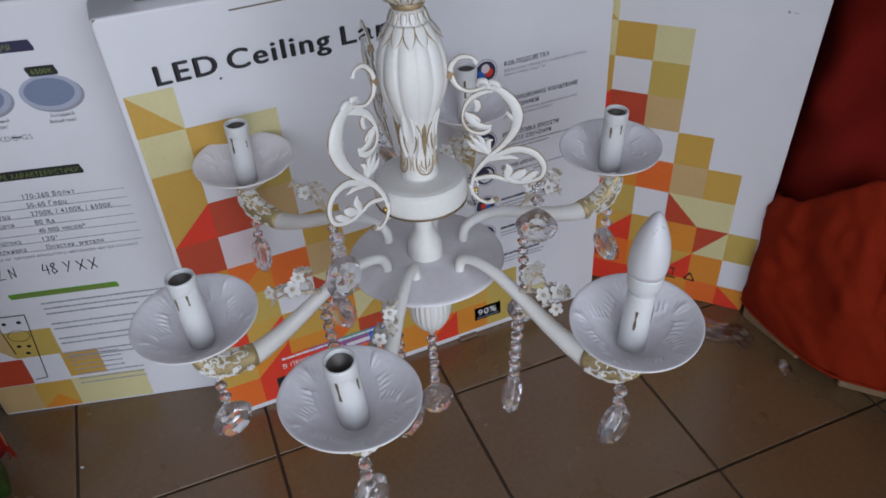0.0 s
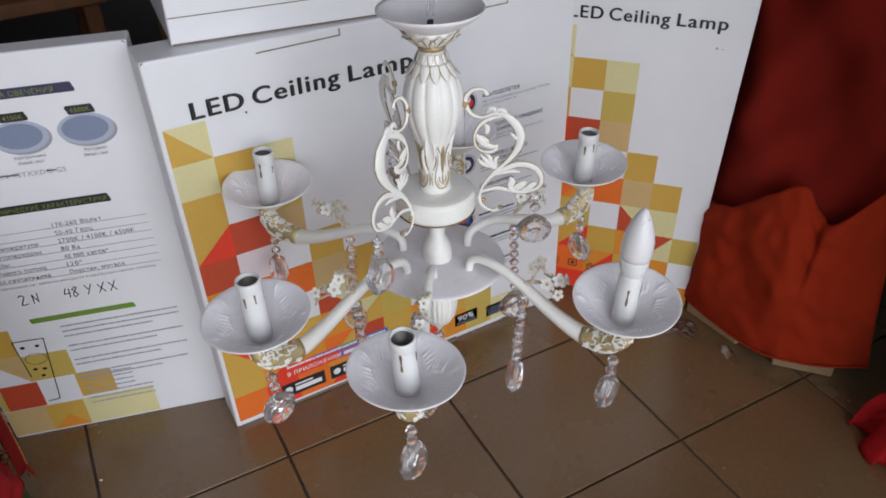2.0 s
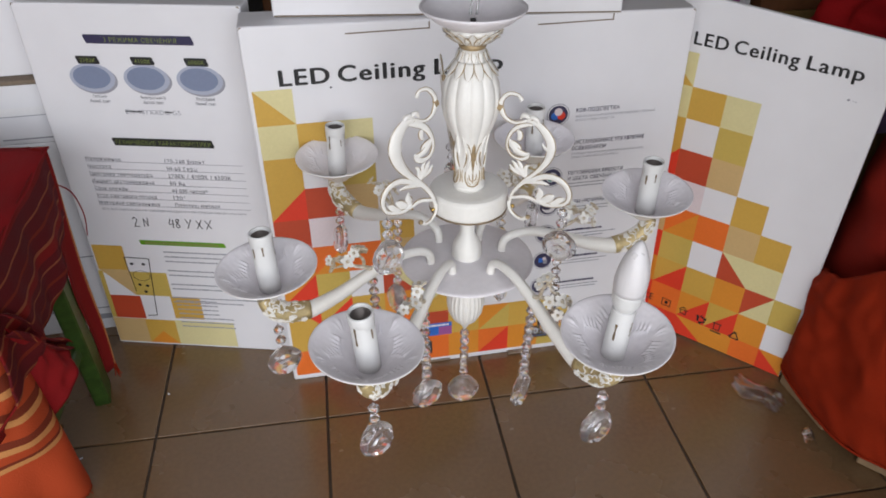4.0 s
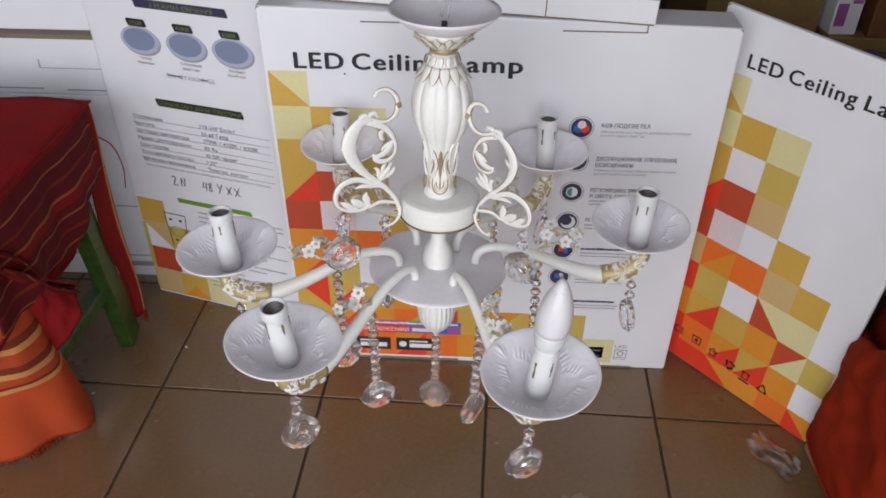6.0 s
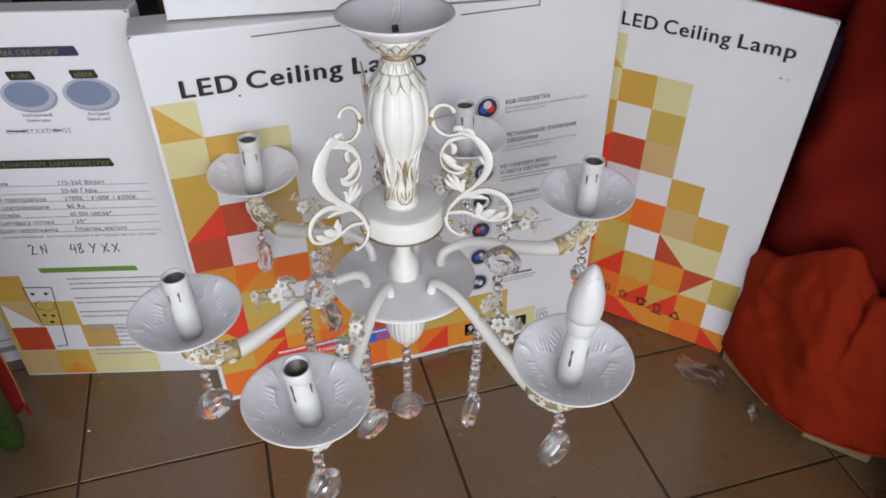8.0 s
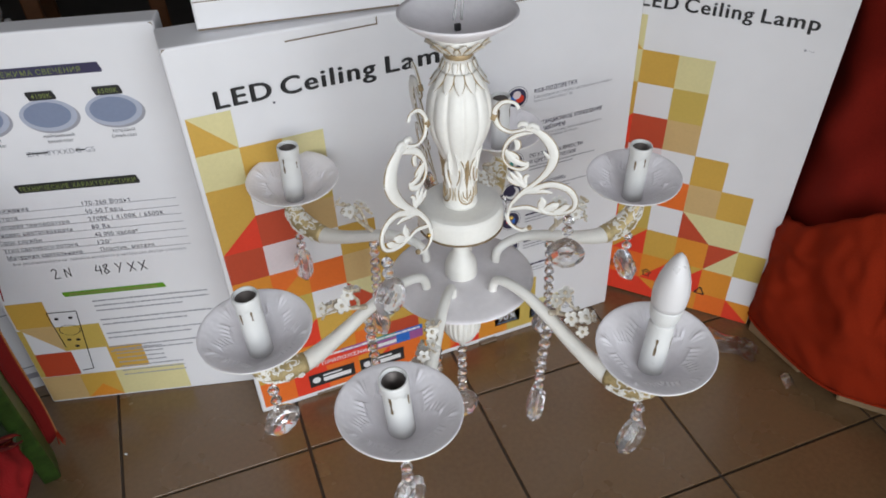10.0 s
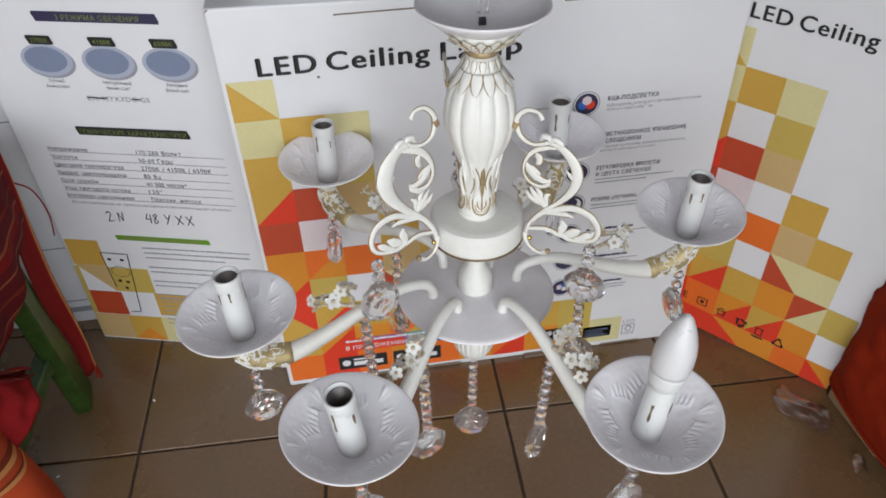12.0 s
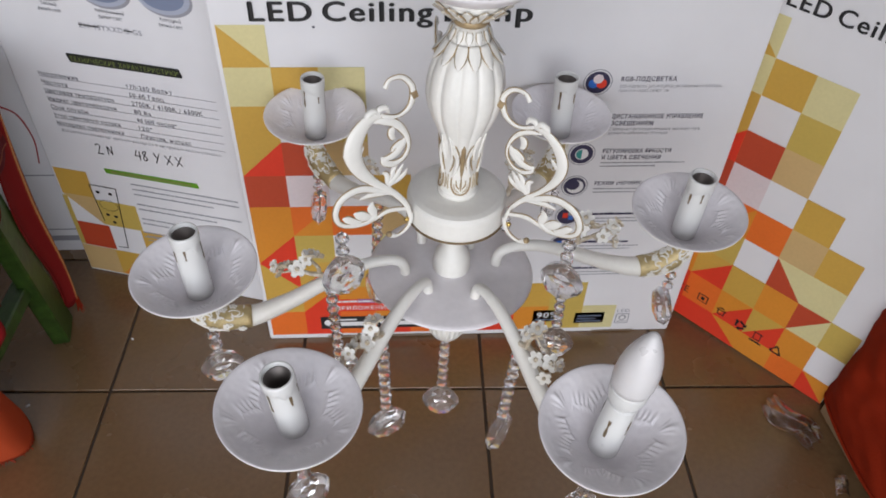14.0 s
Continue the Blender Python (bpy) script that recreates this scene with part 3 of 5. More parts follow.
def pendant_bm(w=0.0268, h=0.0290, t=0.0115):
    """A cut pear-shaped drop, its hole at the top."""
    bm = bmesh.new()
    n = 18
    rim, front, back, tf, tb = [], [], [], [], []
    for k in range(n):
        a = 2 * math.pi * k / n + math.pi / 2
        x, z = math.cos(a) * w, math.sin(a) * h
        x *= 1 - 0.40 * max(z / h, 0) ** 2.2
        rim.append(bm.verts.new((x, 0, z)))
        wob = 1 if k % 2 else 0.94
        front.append(bm.verts.new((x * 0.78 * wob, -t * 0.8, z * 0.76 * wob)))
        back.append(bm.verts.new((x * 0.78 * wob, t * 0.8, z * 0.76 * wob)))
        tf.append(bm.verts.new((x * 0.36, -t, z * 0.36 - 0.002)))
        tb.append(bm.verts.new((x * 0.36, t, z * 0.36 - 0.002)))
    for a, b in ((rim, front), (front, tf), (back, rim), (tb, back)):
        for k in range(n):
            j = (k + 1) % n
            bm.faces.new((a[k], b[k], b[j]))
            bm.faces.new((a[k], b[j], a[j]))
    cf, cb = bm.verts.new((0, -t * 0.72, -0.001)), bm.verts.new((0, t * 0.72, -0.001))
    for k in range(n):
        j = (k + 1) % n
        bm.faces.new((tf[j], tf[k], cf))
        bm.faces.new((tb[k], tb[j], cb))
    bmesh.ops.recalc_face_normals(bm, faces=bm.faces)
    return bm


M_pendant = mesh_of("crystal_pendant", pendant_bm(), GLASS)
M_bead = mesh_of("crystal_bead", lathe([(0.0012, 0.0062), (0.0050, 0.0052), (0.0077, 0.0014), (0.0077, -0.0014), (0.0050, -0.0052), (0.0012, -0.0062)], 8), GLASS)
M_ring = mesh_of("wire_ring", lathe([(0.0005, 0.003), (0.0007, 0.0), (0.0005, -0.003)], 6), SOCKET)
DROP = random.Random(5)


def crystal_chain(parent, x, z, beads, pitch=0.0165, size=1.0, y=0.0, turn=None):
    """Beads on wire from (x, y, z) down, a cut drop at the end."""
    for k in range(beads):
        part("crystal_bead", M_bead, None, parent, at=place(x, y, z - (k + 0.5) * pitch, DROP.uniform(-6, 6), DROP.uniform(-6, 6), DROP.uniform(0, 90)))
        part("wire_ring", M_ring, None, parent, at=place(x, y, z - k * pitch))
    low = z - beads * pitch
    part("wire_ring", M_ring, None, parent, at=place(x, y, low))
    m = place(x, y, low - 0.029 * size, DROP.uniform(-8, 8), DROP.uniform(-5, 5), DROP.uniform(-28, 28) if turn is None else turn)
    part("crystal_pendant", M_pendant, None, parent, at=m @ Matrix.Scale(size, 4))


# turn, distance and height of each cup's rim, how its cup and sleeve sit askew, the turns of its two drops
ARMS = (
    (190.3, 0.2929, 0.5295, (-1.8, 1.0), (0, 0), 8, 25),
    (233.8, 0.2868, 0.5267, (-3.3, -4.6), (0.5, 4.0), -24, -28),
    (296.6, 0.2919, 0.5263, (5.2, 0.2), (-4.6, -1.7), 84, 124),
    (4.9, 0.2920, 0.5503, (3.5, -0.5), (4.0, 1.5), 82, -20),
    (53.4, 0.2794, 0.5632, (1.7, 3.4), (0, 2), 15, 10),
    (127.2, 0.2933, 0.5495, (-3.8, 0.2), (-1.0, 0), -30, -15),
)
SOCKET_TURNS = (20, 65, 140, 200, 250, 310)
BULB_ARM = 2


def arm_pose(k):
    """An arm turned round the axis and tipped about its foot on the plate."""
    turn, reach, rim = ARMS[k][:3]
    tip = math.degrees(math.asin((rim - 0.5394) / 0.236))
    return pose(0, 0, 0, 0, 0, turn) @ place(reach - 0.294 + 0.058, 0, 0.476, 0, -tip) @ place(-0.058, 0, -0.476)


def sleeve_pose(k, drop=0.0):
    """A sleeve on its cup's floor, leaning by its own angles."""
    rx, ry = ARMS[k][4]
    return place(0.294, 0, 0.505, rx, ry) @ place(0, 0, -0.505 - drop, 0, 0, SOCKET_TURNS[k])


for k in range(6):
    lit = k == BULB_ARM
    arm = part("arm", M_arm, None, chandelier, at=arm_pose(k))
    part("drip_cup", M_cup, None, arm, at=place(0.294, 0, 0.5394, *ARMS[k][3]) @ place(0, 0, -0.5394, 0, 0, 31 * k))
    part("candle_sleeve", M_sleeve_short if lit else M_sleeve, None, arm, "white plastic candle sleeve", at=sleeve_pose(k))
    if not lit:
        part("socket_liner", M_liner, None, arm, at=sleeve_pose(k))
        part("wax_lip", M_lip, None, arm, at=sleeve_pose(k))
    part("gold_drip", M_drips, None, arm, at=sleeve_pose(k, 0.022 if lit else 0.0))
    part("flower_spray", M_spray, None, arm, at=place(0, 0, -0.013))
    part("end_band", M_end_gold, None, arm)
    part("end_relief", M_end, None, arm)
    crystal_chain(arm, 0.294, 0.437, 2, 0.019, turn=ARMS[k][5])
    crystal_chain(arm, 0.149, 0.480, 8, 0.0168, turn=ARMS[k][6])
crystal_chain(chandelier, 0, 0.338, 6)

# scrolls between drum and vase
# turn round the axis, lean and drop of the top, how it is twisted and tipped on its foot, breadth
SCROLLS = ((210, 0.0, 0.0, 0, 0, 1.0), (323.5, -0.020, -0.012, 0, 0, 0.62), (97, -0.004, 0.0, -13, -7, 0.9))


def rim_line(points, radii, side, thick=0.0008, lift=0.94):
    """A thin line of gold along one edge of a flat scroll."""
    line = curve_points(points, 4)
    rad = np.interp(np.linspace(0, 1, len(line)), np.linspace(0, 1, len(radii)), radii)
    out = []
    for i, p in enumerate(line):
        along = (line[min(i + 1, len(line) - 1)] - line[max(i - 1, 0)]).normalized()
        out.append(p + along.cross(Vector((0, 1, 0))) * side * float(rad[i]) * lift)
    return tube(out[1:-1:2], [thick * 0.4, thick, thick * 1.15, thick, thick * 0.4], 6, steps=3)


def scroll_parts(parent, lean, drop, breadth):
    def at(rows):
        return [(r + lean * (z - 0.6) / 0.15, 0, z + drop * (z - 0.57) / 0.15) for r, z in rows]

    def member(name, rows, radii, owner, squash=0.7, mat=ENAMEL, edges=(1, -1)):
        ob = part(name, tube(at(rows), radii, 12, squash), mat, owner, smooth=True)
        top = owner if owner is not parent else ob
        for side in edges:
            part(name + "_edge", rim_line(at(rows), radii, side), GOLD, top, smooth=True)
        return ob

    body = [(0.0970, 0.7275), (0.1120, 0.7255), (0.1245, 0.7120), (0.1290, 0.6945), (0.1225, 0.6730), (0.1060, 0.6510), (0.0850, 0.6310), (0.0680, 0.6080), (0.0605, 0.5860)]
    sc = member("scroll", body, [breadth * w for w in (0.0022, 0.0068, 0.0100, 0.0104, 0.0078, 0.0046, 0.0036, 0.0032, 0.0030)], parent, 0.42)
    member("upper_curl", [(0.0930, 0.7560), (0.0880, 0.7635), (0.0750, 0.7630), (0.0640, 0.7510), (0.0628, 0.7370), (0.0675, 0.7265), (0.0780, 0.7215), (0.0890, 0.7240), (0.0980, 0.7285)], [0.0030, 0.0020, 0.0024, 0.0029, 0.0033, 0.0027, 0.0020, 0.0019, 0.0022], sc, 0.75, ENAMEL)
    for rows in ([(0.0890, 0.7290), (0.0930, 0.7350), (0.0990, 0.7350), (0.1010, 0.7280)], [(0.0980, 0.7270), (0.1050, 0.7345), (0.1120, 0.7320), (0.1140, 0.7255)]):
        part("upper_knot", tube(at(rows), [0.0014, 0.0034, 0.0034, 0.0012], 8), ENAMEL, sc, smooth=True)
    # the inner volute, with a lobed leaf rolled inside it
    volute = [(0.1060, 0.7230), (0.0940, 0.7205), (0.0800, 0.7125), (0.0695, 0.6975), (0.0660, 0.6815), (0.0720, 0.6695), (0.0845, 0.6665), (0.0945, 0.6720), (0.0965, 0.6775)]
    member("volute", volute, [breadth * w for w in (0.0016, 0.0044, 0.0044, 0.0030, 0.0024, 0.0026, 0.0040, 0.0036, 0.0010)], sc, 0.5)
    for rows, wide in (
        ([(0.0690, 0.6960), (0.0735, 0.6870), (0.0800, 0.6790), (0.0900, 0.6755), (0.0980, 0.6785)], 0.0052),
        ([(0.0700, 0.6900), (0.0770, 0.6890), (0.0835, 0.6850), (0.0850, 0.6800)], 0.0036),
        ([(0.0820, 0.7110), (0.0860, 0.7060), (0.0850, 0.6990), (0.0810, 0.6960)], 0.0042),
    ):
        member("volute_leaf", rows, [0.0010, wide, wide * 0.9, wide * 0.7, 0.0008], sc, 0.35, edges=(1,))
    member("scroll_thorn", [(0.1240, 0.6900), (0.1195, 0.6935), (0.1165, 0.6985)], [0.0040, 0.0022, 0.0006], sc, 0.5, edges=())
    part("curl_knob", box_bm(-0.0034, 0.0034, -0.0030, 0.0030, -0.0044, 0.0044, 0.0014, 2), GOLD, sc, at=place(*at([(0.0612, 0.7410)])[0], 0, 20))
    # acanthus leaf standing on the stem below the volute
    for rows, wide in (
        ([(0.0900, 0.6370), (0.0850, 0.6440), (0.0780, 0.6520), (0.0715, 0.6620)], 0.0044),
        ([(0.0860, 0.6400), (0.0780, 0.6440), (0.0710, 0.6480), (0.0670, 0.6545)], 0.0034),
        ([(0.0880, 0.6400), (0.0850, 0.6500), (0.0830, 0.6580), (0.0780, 0.6645)], 0.0034),
        ([(0.0910, 0.6390), (0.0900, 0.6480), (0.0915, 0.6560), (0.0965, 0.6590)], 0.0032),
    ):
        member("acanthus_lobe", rows, [0.0014, wide, wide * 0.9, 0.0008], sc, 0.4, edges=(1,))
    ring = [(0.0700, 0.6110), (0.0830, 0.6270), (0.0980, 0.6370), (0.1215, 0.6480), (0.1415, 0.6440), (0.1505, 0.6295), (0.1470, 0.6130), (0.1330, 0.6040), (0.1150, 0.6010), (0.1060, 0.6050), (0.1030, 0.6110)]
    member("lower_curl", ring, [0.0022, 0.0026, 0.0034, 0.0044, 0.0044, 0.0036, 0.0026, 0.0026, 0.0030, 0.0030, 0.0008], sc, 0.45)
    member("inner_band", [(0.0880, 0.6290), (0.1010, 0.6335), (0.1130, 0.6360), (0.1230, 0.6350)], [0.0010, 0.0028, 0.0030, 0.0010], sc, 0.45, edges=(-1,))
    for rows, wide in (
        ([(0.1060, 0.6040), (0.1070, 0.6120), (0.1095, 0.6190), (0.1080, 0.6260)], 0.0050),
        ([(0.1080, 0.6050), (0.1160, 0.6090), (0.1240, 0.6150), (0.1300, 0.6190)], 0.0056),
        ([(0.1200, 0.6030), (0.1300, 0.6080), (0.1380, 0.6150), (0.1430, 0.6180)], 0.0044),
    ):
        member("curl_leaf", rows, [0.0014, wide, wide, 0.0010], sc, 0.3, edges=(1,))
    member("branch", [(0.0650, 0.5990), (0.0720, 0.6020), (0.0880, 0.6065), (0.1000, 0.6040), (0.1060, 0.6000)], [0.0018, 0.0026, 0.0032, 0.0028, 0.0008], sc, 0.5, edges=(1,))
    member("small_curl", [(0.0605, 0.5920), (0.0615, 0.5790), (0.0680, 0.5700), (0.0780, 0.5665), (0.0860, 0.5710)], [0.0026, 0.0026, 0.0022, 0.0022, 0.0036], sc, 0.8, ENAMEL, (1,))
    part("curl_bead", lathe([(0.0006, -0.0034), (0.0028, -0.0022), (0.0036, 0), (0.0028, 0.0022), (0.0006, 0.0034)], 12), GOLD, sc, at=place(*at([(0.0880, 0.5725)])[0]), smooth=True)
    part("screw_head", lathe([(0.0006, -0.0028), (0.0024, -0.0018), (0.0030, 0), (0.0024, 0.0018), (0.0006, 0.0028)], 12), BRASS, sc, "bright brass screw head", at=place(*at([(0.0660, 0.5850)])[0]), smooth=True)
    crystal_chain(sc, 0.145 + lean * 0.2, 0.600, 2, 0.0165, 0.95)
    return sc


for turn, lean, drop, twist, tip, breadth in SCROLLS:
    scroll_parts(chandelier, lean, drop, breadth).matrix_basis = pose(0, 0, 0, 0, 0, turn) @ place(0.062, 0, 0.59, tip, 0, twist) @ place(-0.062, 0, -0.59)

# supply cable up to the ceiling
cable = tube([(0.004, 0, 0.842), (0.006, 0, 0.90), (0.002, 0, 1.2), (0.0, 0, 2.0), (0.0, 0, 2.985)], [0.0016, 0.0016], 8)
tube([(-0.004, 0.002, 0.842), (0.001, 0.002, 0.90), (0.004, 0.001, 1.2), (0.003, 0, 2.0), (0.002, 0, 2.985)], [0.0016, 0.0016], 8, bm=cable)
part("cable", cable, CABLE, chandelier, "clear twin supply cable", True)
part("cable_clamp", box_bm(-0.0036, 0.0036, -0.0026, 0.0026, 0.8295, 0.8375, 0.0010, 2), INK, chandelier, "black plastic cable clamp", at=place(0, 0.001, 0))
part("ceiling_hook", lathe([(0.004, 2.96), (0.02, 2.975), (0.03, 2.998)], 24), PLASTIC, chandelier, smooth=True)

bulb = thing("led_candle_bulb", HANG @ arm_pose(BULB_ARM) @ place(0.294, 0, 0.517, *ARMS[BULB_ARM][4]) @ place(0, 0, -0.505), "white frosted candle-shaped bulb screwed into a sleeve", "light bulb")
part("bulb_base", lathe([(0.010, 0.558), (0.0135, 0.5650), (0.0160, 0.569), (0.0178, 0.5745), (0.0186, 0.5840), (0.0186, 0.5868), (0.010, 0.5870)], 40), PLASTIC, bulb, smooth=True)
part("bulb_globe", lathe([(0.0183, 0.5865), (0.0196, 0.5930), (0.0201, 0.6000), (0.0197, 0.6110), (0.0176, 0.6235), (0.0141, 0.6350), (0.0099, 0.6450), (0.0057, 0.6530), (0.0018, 0.6570)], 40), OPAL, bulb, smooth=True)


# ---- printing on the wide carton ----
def bars(bm, u, v, widths, thick, step, index=0, gap=0.0035, seed=1):
    """Lines of unreadable small print: rows of short word-long bars."""
    rnd = random.Random(seed)
    for k, w in enumerate(widths):
        x, y = u, v - k * step
        while x < u + w:
            b = min(rnd.uniform(0.006, 0.018), u + w - x)
            rect(bm, x, x + b, y, y + thick * rnd.uniform(0.75, 1.0), index)
            x += b + gap * 0.3
    return bm


def cut_line(u0, u1, v, t=0.0022):
    bm = bmesh.new()
    rect(bm, u0, u1, v, v + t)
    # upright strip paints the dark shadow at the flap's right edge
    if t < 0.003:
        rect(bm, u1 - t, u1, v + t, v + 0.012)
    part("flap_slit", bm, CARTON_EDGE, carton_wide, "brown cut edge of a flap")


speck = bmesh.new()
disc(speck, 0.137, 0.6455, 0.0020)
part("ink_speck", speck, INK_TEXT, carton_wide)
cut_line(0.168, 0.306, 0.733)
cut_line(0.489, 0.622, 0.7255)
cut_line(0.11, 0.335, 0.0015, 0.0065)
cut_line(0.62, 0.70, 0.0015, 0.0045)
part("raw_flap", box_bm(0.462, 0.500, -0.010, 0.004, 0.0015, 0.006, 0.0008, 1), CARTON_EDGE, carton_wide, "raw brown board of a bottom flap")
heads = (("RGB-ПОДСВЕТКА", 0.082), ("ДИСТАНЦИОННОЕ УПРАВЛЕНИЕ", 0.140), ("РЕГУЛИРОВКА ЯРКОСТИ", 0.108), ("РЕЖИМ «НОЧНИК»", 0.080))
second = {1: ("ОСВЕЩЕНИЕМ", 0.066), 2: ("И ЦВЕТА СВЕЧЕНИЯ", 0.094)}
for k in range(7):
    cu, cv = 0.5365 - 0.0017 * k, 0.559 - 0.0640 * k
    icon = bmesh.new()
    disc(icon, cu, cv, 0.0215, 0)
    disc(icon, cu, cv, 0.0200, 1, FACE * 1.2)
    disc(icon, cu, cv, 0.0180, 2, FACE * 1.4)
    a, b, c = ((3, 4, 5), (0, 0, 0), (5, 1, 0), (1, 2, 2), (4, 3, 0), (3, 0, 5), (5, 1, 3))[k]
    if k == 3:
        disc(icon, cu + 0.001, cv - 0.001, 0.0135, 1, FACE * 1.6)
        disc(icon, cu - 0.003, cv + 0.003, 0.0105, 2, FACE * 1.8)
    elif k == 0:
        disc(icon, cu - 0.006, cv - 0.002, 0.0075, 3, FACE * 1.6)
        disc(icon, cu + 0.006, cv - 0.002, 0.0075, 4, FACE * 1.8)
        disc(icon, cu, cv + 0.006, 0.0075, 5, FACE * 2.0)
    elif k == 2:
        disc(icon, cu, cv, 0.0105, 1, FACE * 1.6)
        poly(icon, [(cu - 0.009 * math.sin(math.pi * j / 8), cv + 0.009 * math.cos(math.pi * j / 8)) for j in range(9)], 4 if k == 5 else 6, FACE * 1.8)
    else:
        rect(icon, cu - 0.009, cu, cv - 0.004, cv + 0.007, a, FACE * 1.6)
        rect(icon, cu + 0.001, cu + 0.009, cv - 0.008, cv + 0.003, b, FACE * 1.8)
        disc(icon, cu + 0.003, cv + 0.005, 0.004, c, FACE * 2.0)
    part("feature_icon", icon, [PRINT["g"], PRINT["w"], INK_NAVY, PRINT["L"], PRINT["R"], PRINT["P"], PRINT["C"]], carton_wide)
    hu = 0.570 - 0.0022 * k
    if k < 4:
        lettering(heads[k][0], hu, cv + 0.002, heads[k][1], INK_NAVY, carton_wide, 0.0080, 0.010)
        if k in second:
            lettering(second[k][0], hu, cv - 0.0105, second[k][1], INK_NAVY, carton_wide, 0.0080, 0.010)
    else:
        tagged(part("small_print", bars(bmesh.new(), hu, cv + 0.001, (0.085,), 0.0050, 0.01, seed=k), INK_NAVY, carton_wide), kind="stuff")
    captions = (("RGB-подсветка регулируется дистанционно с помощью", 0.152, "пульта и через смартфон", 0.074), ("С помощью пульта можно управлять режимами света,", 0.142, "дальность действия до 30 метров", 0.092))
    if k < 2:
        for row in range(2):
            lettering(captions[k][2 * row], hu, cv - (0.0195 if k in second else 0.0085) - 0.0072 * row, captions[k][2 * row + 1], INK_GREY, carton_wide, 0.0052)
        continue
    tagged(part("small_print", bars(bmesh.new(), hu, cv - (0.0185 if k in second else 0.0075), (0.155 - 0.01 * k, 0.09), 0.0024, 0.0068, seed=20 + k), INK_GREY, carton_wide), kind="stuff")
badges = bmesh.new()
rect(badges, 0.499, 0.556, 0.034, 0.066, 0)
rect(badges, 0.580, 0.637, 0.027, 0.057, 0)
rect(badges, 0.660, 0.686, 0.024, 0.052, 2)
rect(badges, 0.662, 0.684, 0.026, 0.050, 3, FACE * 1.3)
disc(badges, 0.673, 0.041, 0.0075, 2, FACE * 1.6)
disc(badges, 0.673, 0.041, 0.0045, 3, FACE * 1.9)
rect(badges, 0.664, 0.682, 0.029, 0.0315, 2, FACE * 1.6)
lines = bars(bmesh.new(), 0.504, 0.038, (0.046,), 0.0035, 0.01, 0)
bars(lines, 0.585, 0.0465, (0.046, 0.036, 0.046), 0.0030, 0.0075, 0, seed=4)
for w in lines.verts:
    w.co.y = FACE * 1.6
tagged(part("small_print", lines, PRINT["S"], carton_wide), kind="stuff")
part("badge", badges, [INK_NAVY, PRINT["D"], PRINT["g"], PRINT["w"]], carton_wide)
lettering("90%", 0.506, 0.046, 0.040, PRINT["w"], carton_wide, 0.015, 0.012, y=FACE * 2.2)
lettering("LED", 0.660, 0.057, 0.024, INK_GREY, carton_wide, 0.008)
band = bmesh.new()
for k in range(8):
    rect(band, 0.115 + k * 0.028, 0.115 + (k + 1) * 0.028, 0.098, 0.109, (1, 1, 0, 0, 4, 4, 5, 5)[k], FACE * 1.5)
    rect(band, 0.115 + k * 0.028, 0.115 + (k + 1) * 0.028, 0.076, 0.098, (1, 1, 1, 1, 0, 0, 5, 0)[k], FACE * 1.5)
bars(band, 0.118, 0.1008, (0.215,), 0.0055, 0.01, 2)
rect(band, 0.238, 0.283, 0.0815, 0.0905, 2)
for f in band.faces:
    if f.material_index == 2:
        for w in f.verts:
            w.co.y = FACE * 2.0
for u0 in (0.100, 0.204):
    rect(band, u0, u0 + 0.092, 0.028, 0.062, 3, FACE * 1.7)
    disc(band, u0 + 0.014, 0.045, 0.008, 2, FACE * 2.0)
    rect(band, u0 + 0.028, u0 + 0.084, 0.036, 0.047, 2, FACE * 2.0)
    rect(band, u0 + 0.028, u0 + 0.066, 0.051, 0.055, 2, FACE * 2.0)
lettering("В ПРИЛОЖЕНИИ", 0.117, 0.0810, 0.114, PRINT["w"], carton_wide, 0.0105, 0.012, y=FACE * 2.2)
part("app_band", band, [PRINT["U"], PRINT["R"], PRINT["w"], INK, PRINT["C"], PRINT["L"]], carton_wide, "violet and teal band over two black badges")

# ---- printing on the data carton ----
data = bmesh.new()
mats = [INK_NAVY, INK, INK_GREY, PRINT["S"], PRINT["D"], INK_GREEN, PRINT["w"]]


def slanted(bm, u0, u1, v0, v1, index, y=FACE):
    e = (v1 - v0) * 0.25
    poly(bm, [(u0 + e, v0), (u1 - e * 0.3, v0), (u1, v0 + e), (u1 - e, v1), (u0 + e * 0.3, v1), (u0, v1 - e)], index, y)


slanted(data, 0.115, 0.312, 0.693, 0.709, 0)
slanted(data, 0.116, 0.312, 0.497, 0.513, 1)
slanted(data, 0.113, 0.294, 0.272, 0.283, 5)
for u in (0.1125, 0.2125, 0.3095):
    disc(data, u + 0.003, 0.6265, 0.0425, 2, FACE * 0.8, 0.64, 40)
    disc(data, u, 0.6300, 0.0420, 4, FACE, 0.64, 40)
    disc(data, u - 0.001, 0.6310, 0.0345, 3, FACE * 1.3, 0.62, 40)
    slanted(data, u - 0.0215, u + 0.0215, 0.656, 0.6705, 1, FACE * 1.6)
rect(data, 0.157, 0.190, 0.5665, 0.5685, 1, FACE * 1.8)
rect(data, 0.232, 0.246, 0.5665, 0.5685, 1, FACE * 1.8)
for k in range(7):
    v = 0.4635 - 0.0162 * k
    rect(data, 0.052, 0.360, v - 0.0022, v - 0.0012, 2)
for k in range(12):
    v = 0.2540 - 0.0118 * k
    if k in (3, 6, 9):
        continue
    bars(data, 0.152 + (0.006 if k < 9 else 0), v, (0.205 - 0.05 * (k % 3 == 2),), 0.0034, 0.01, 2, seed=100 + k)
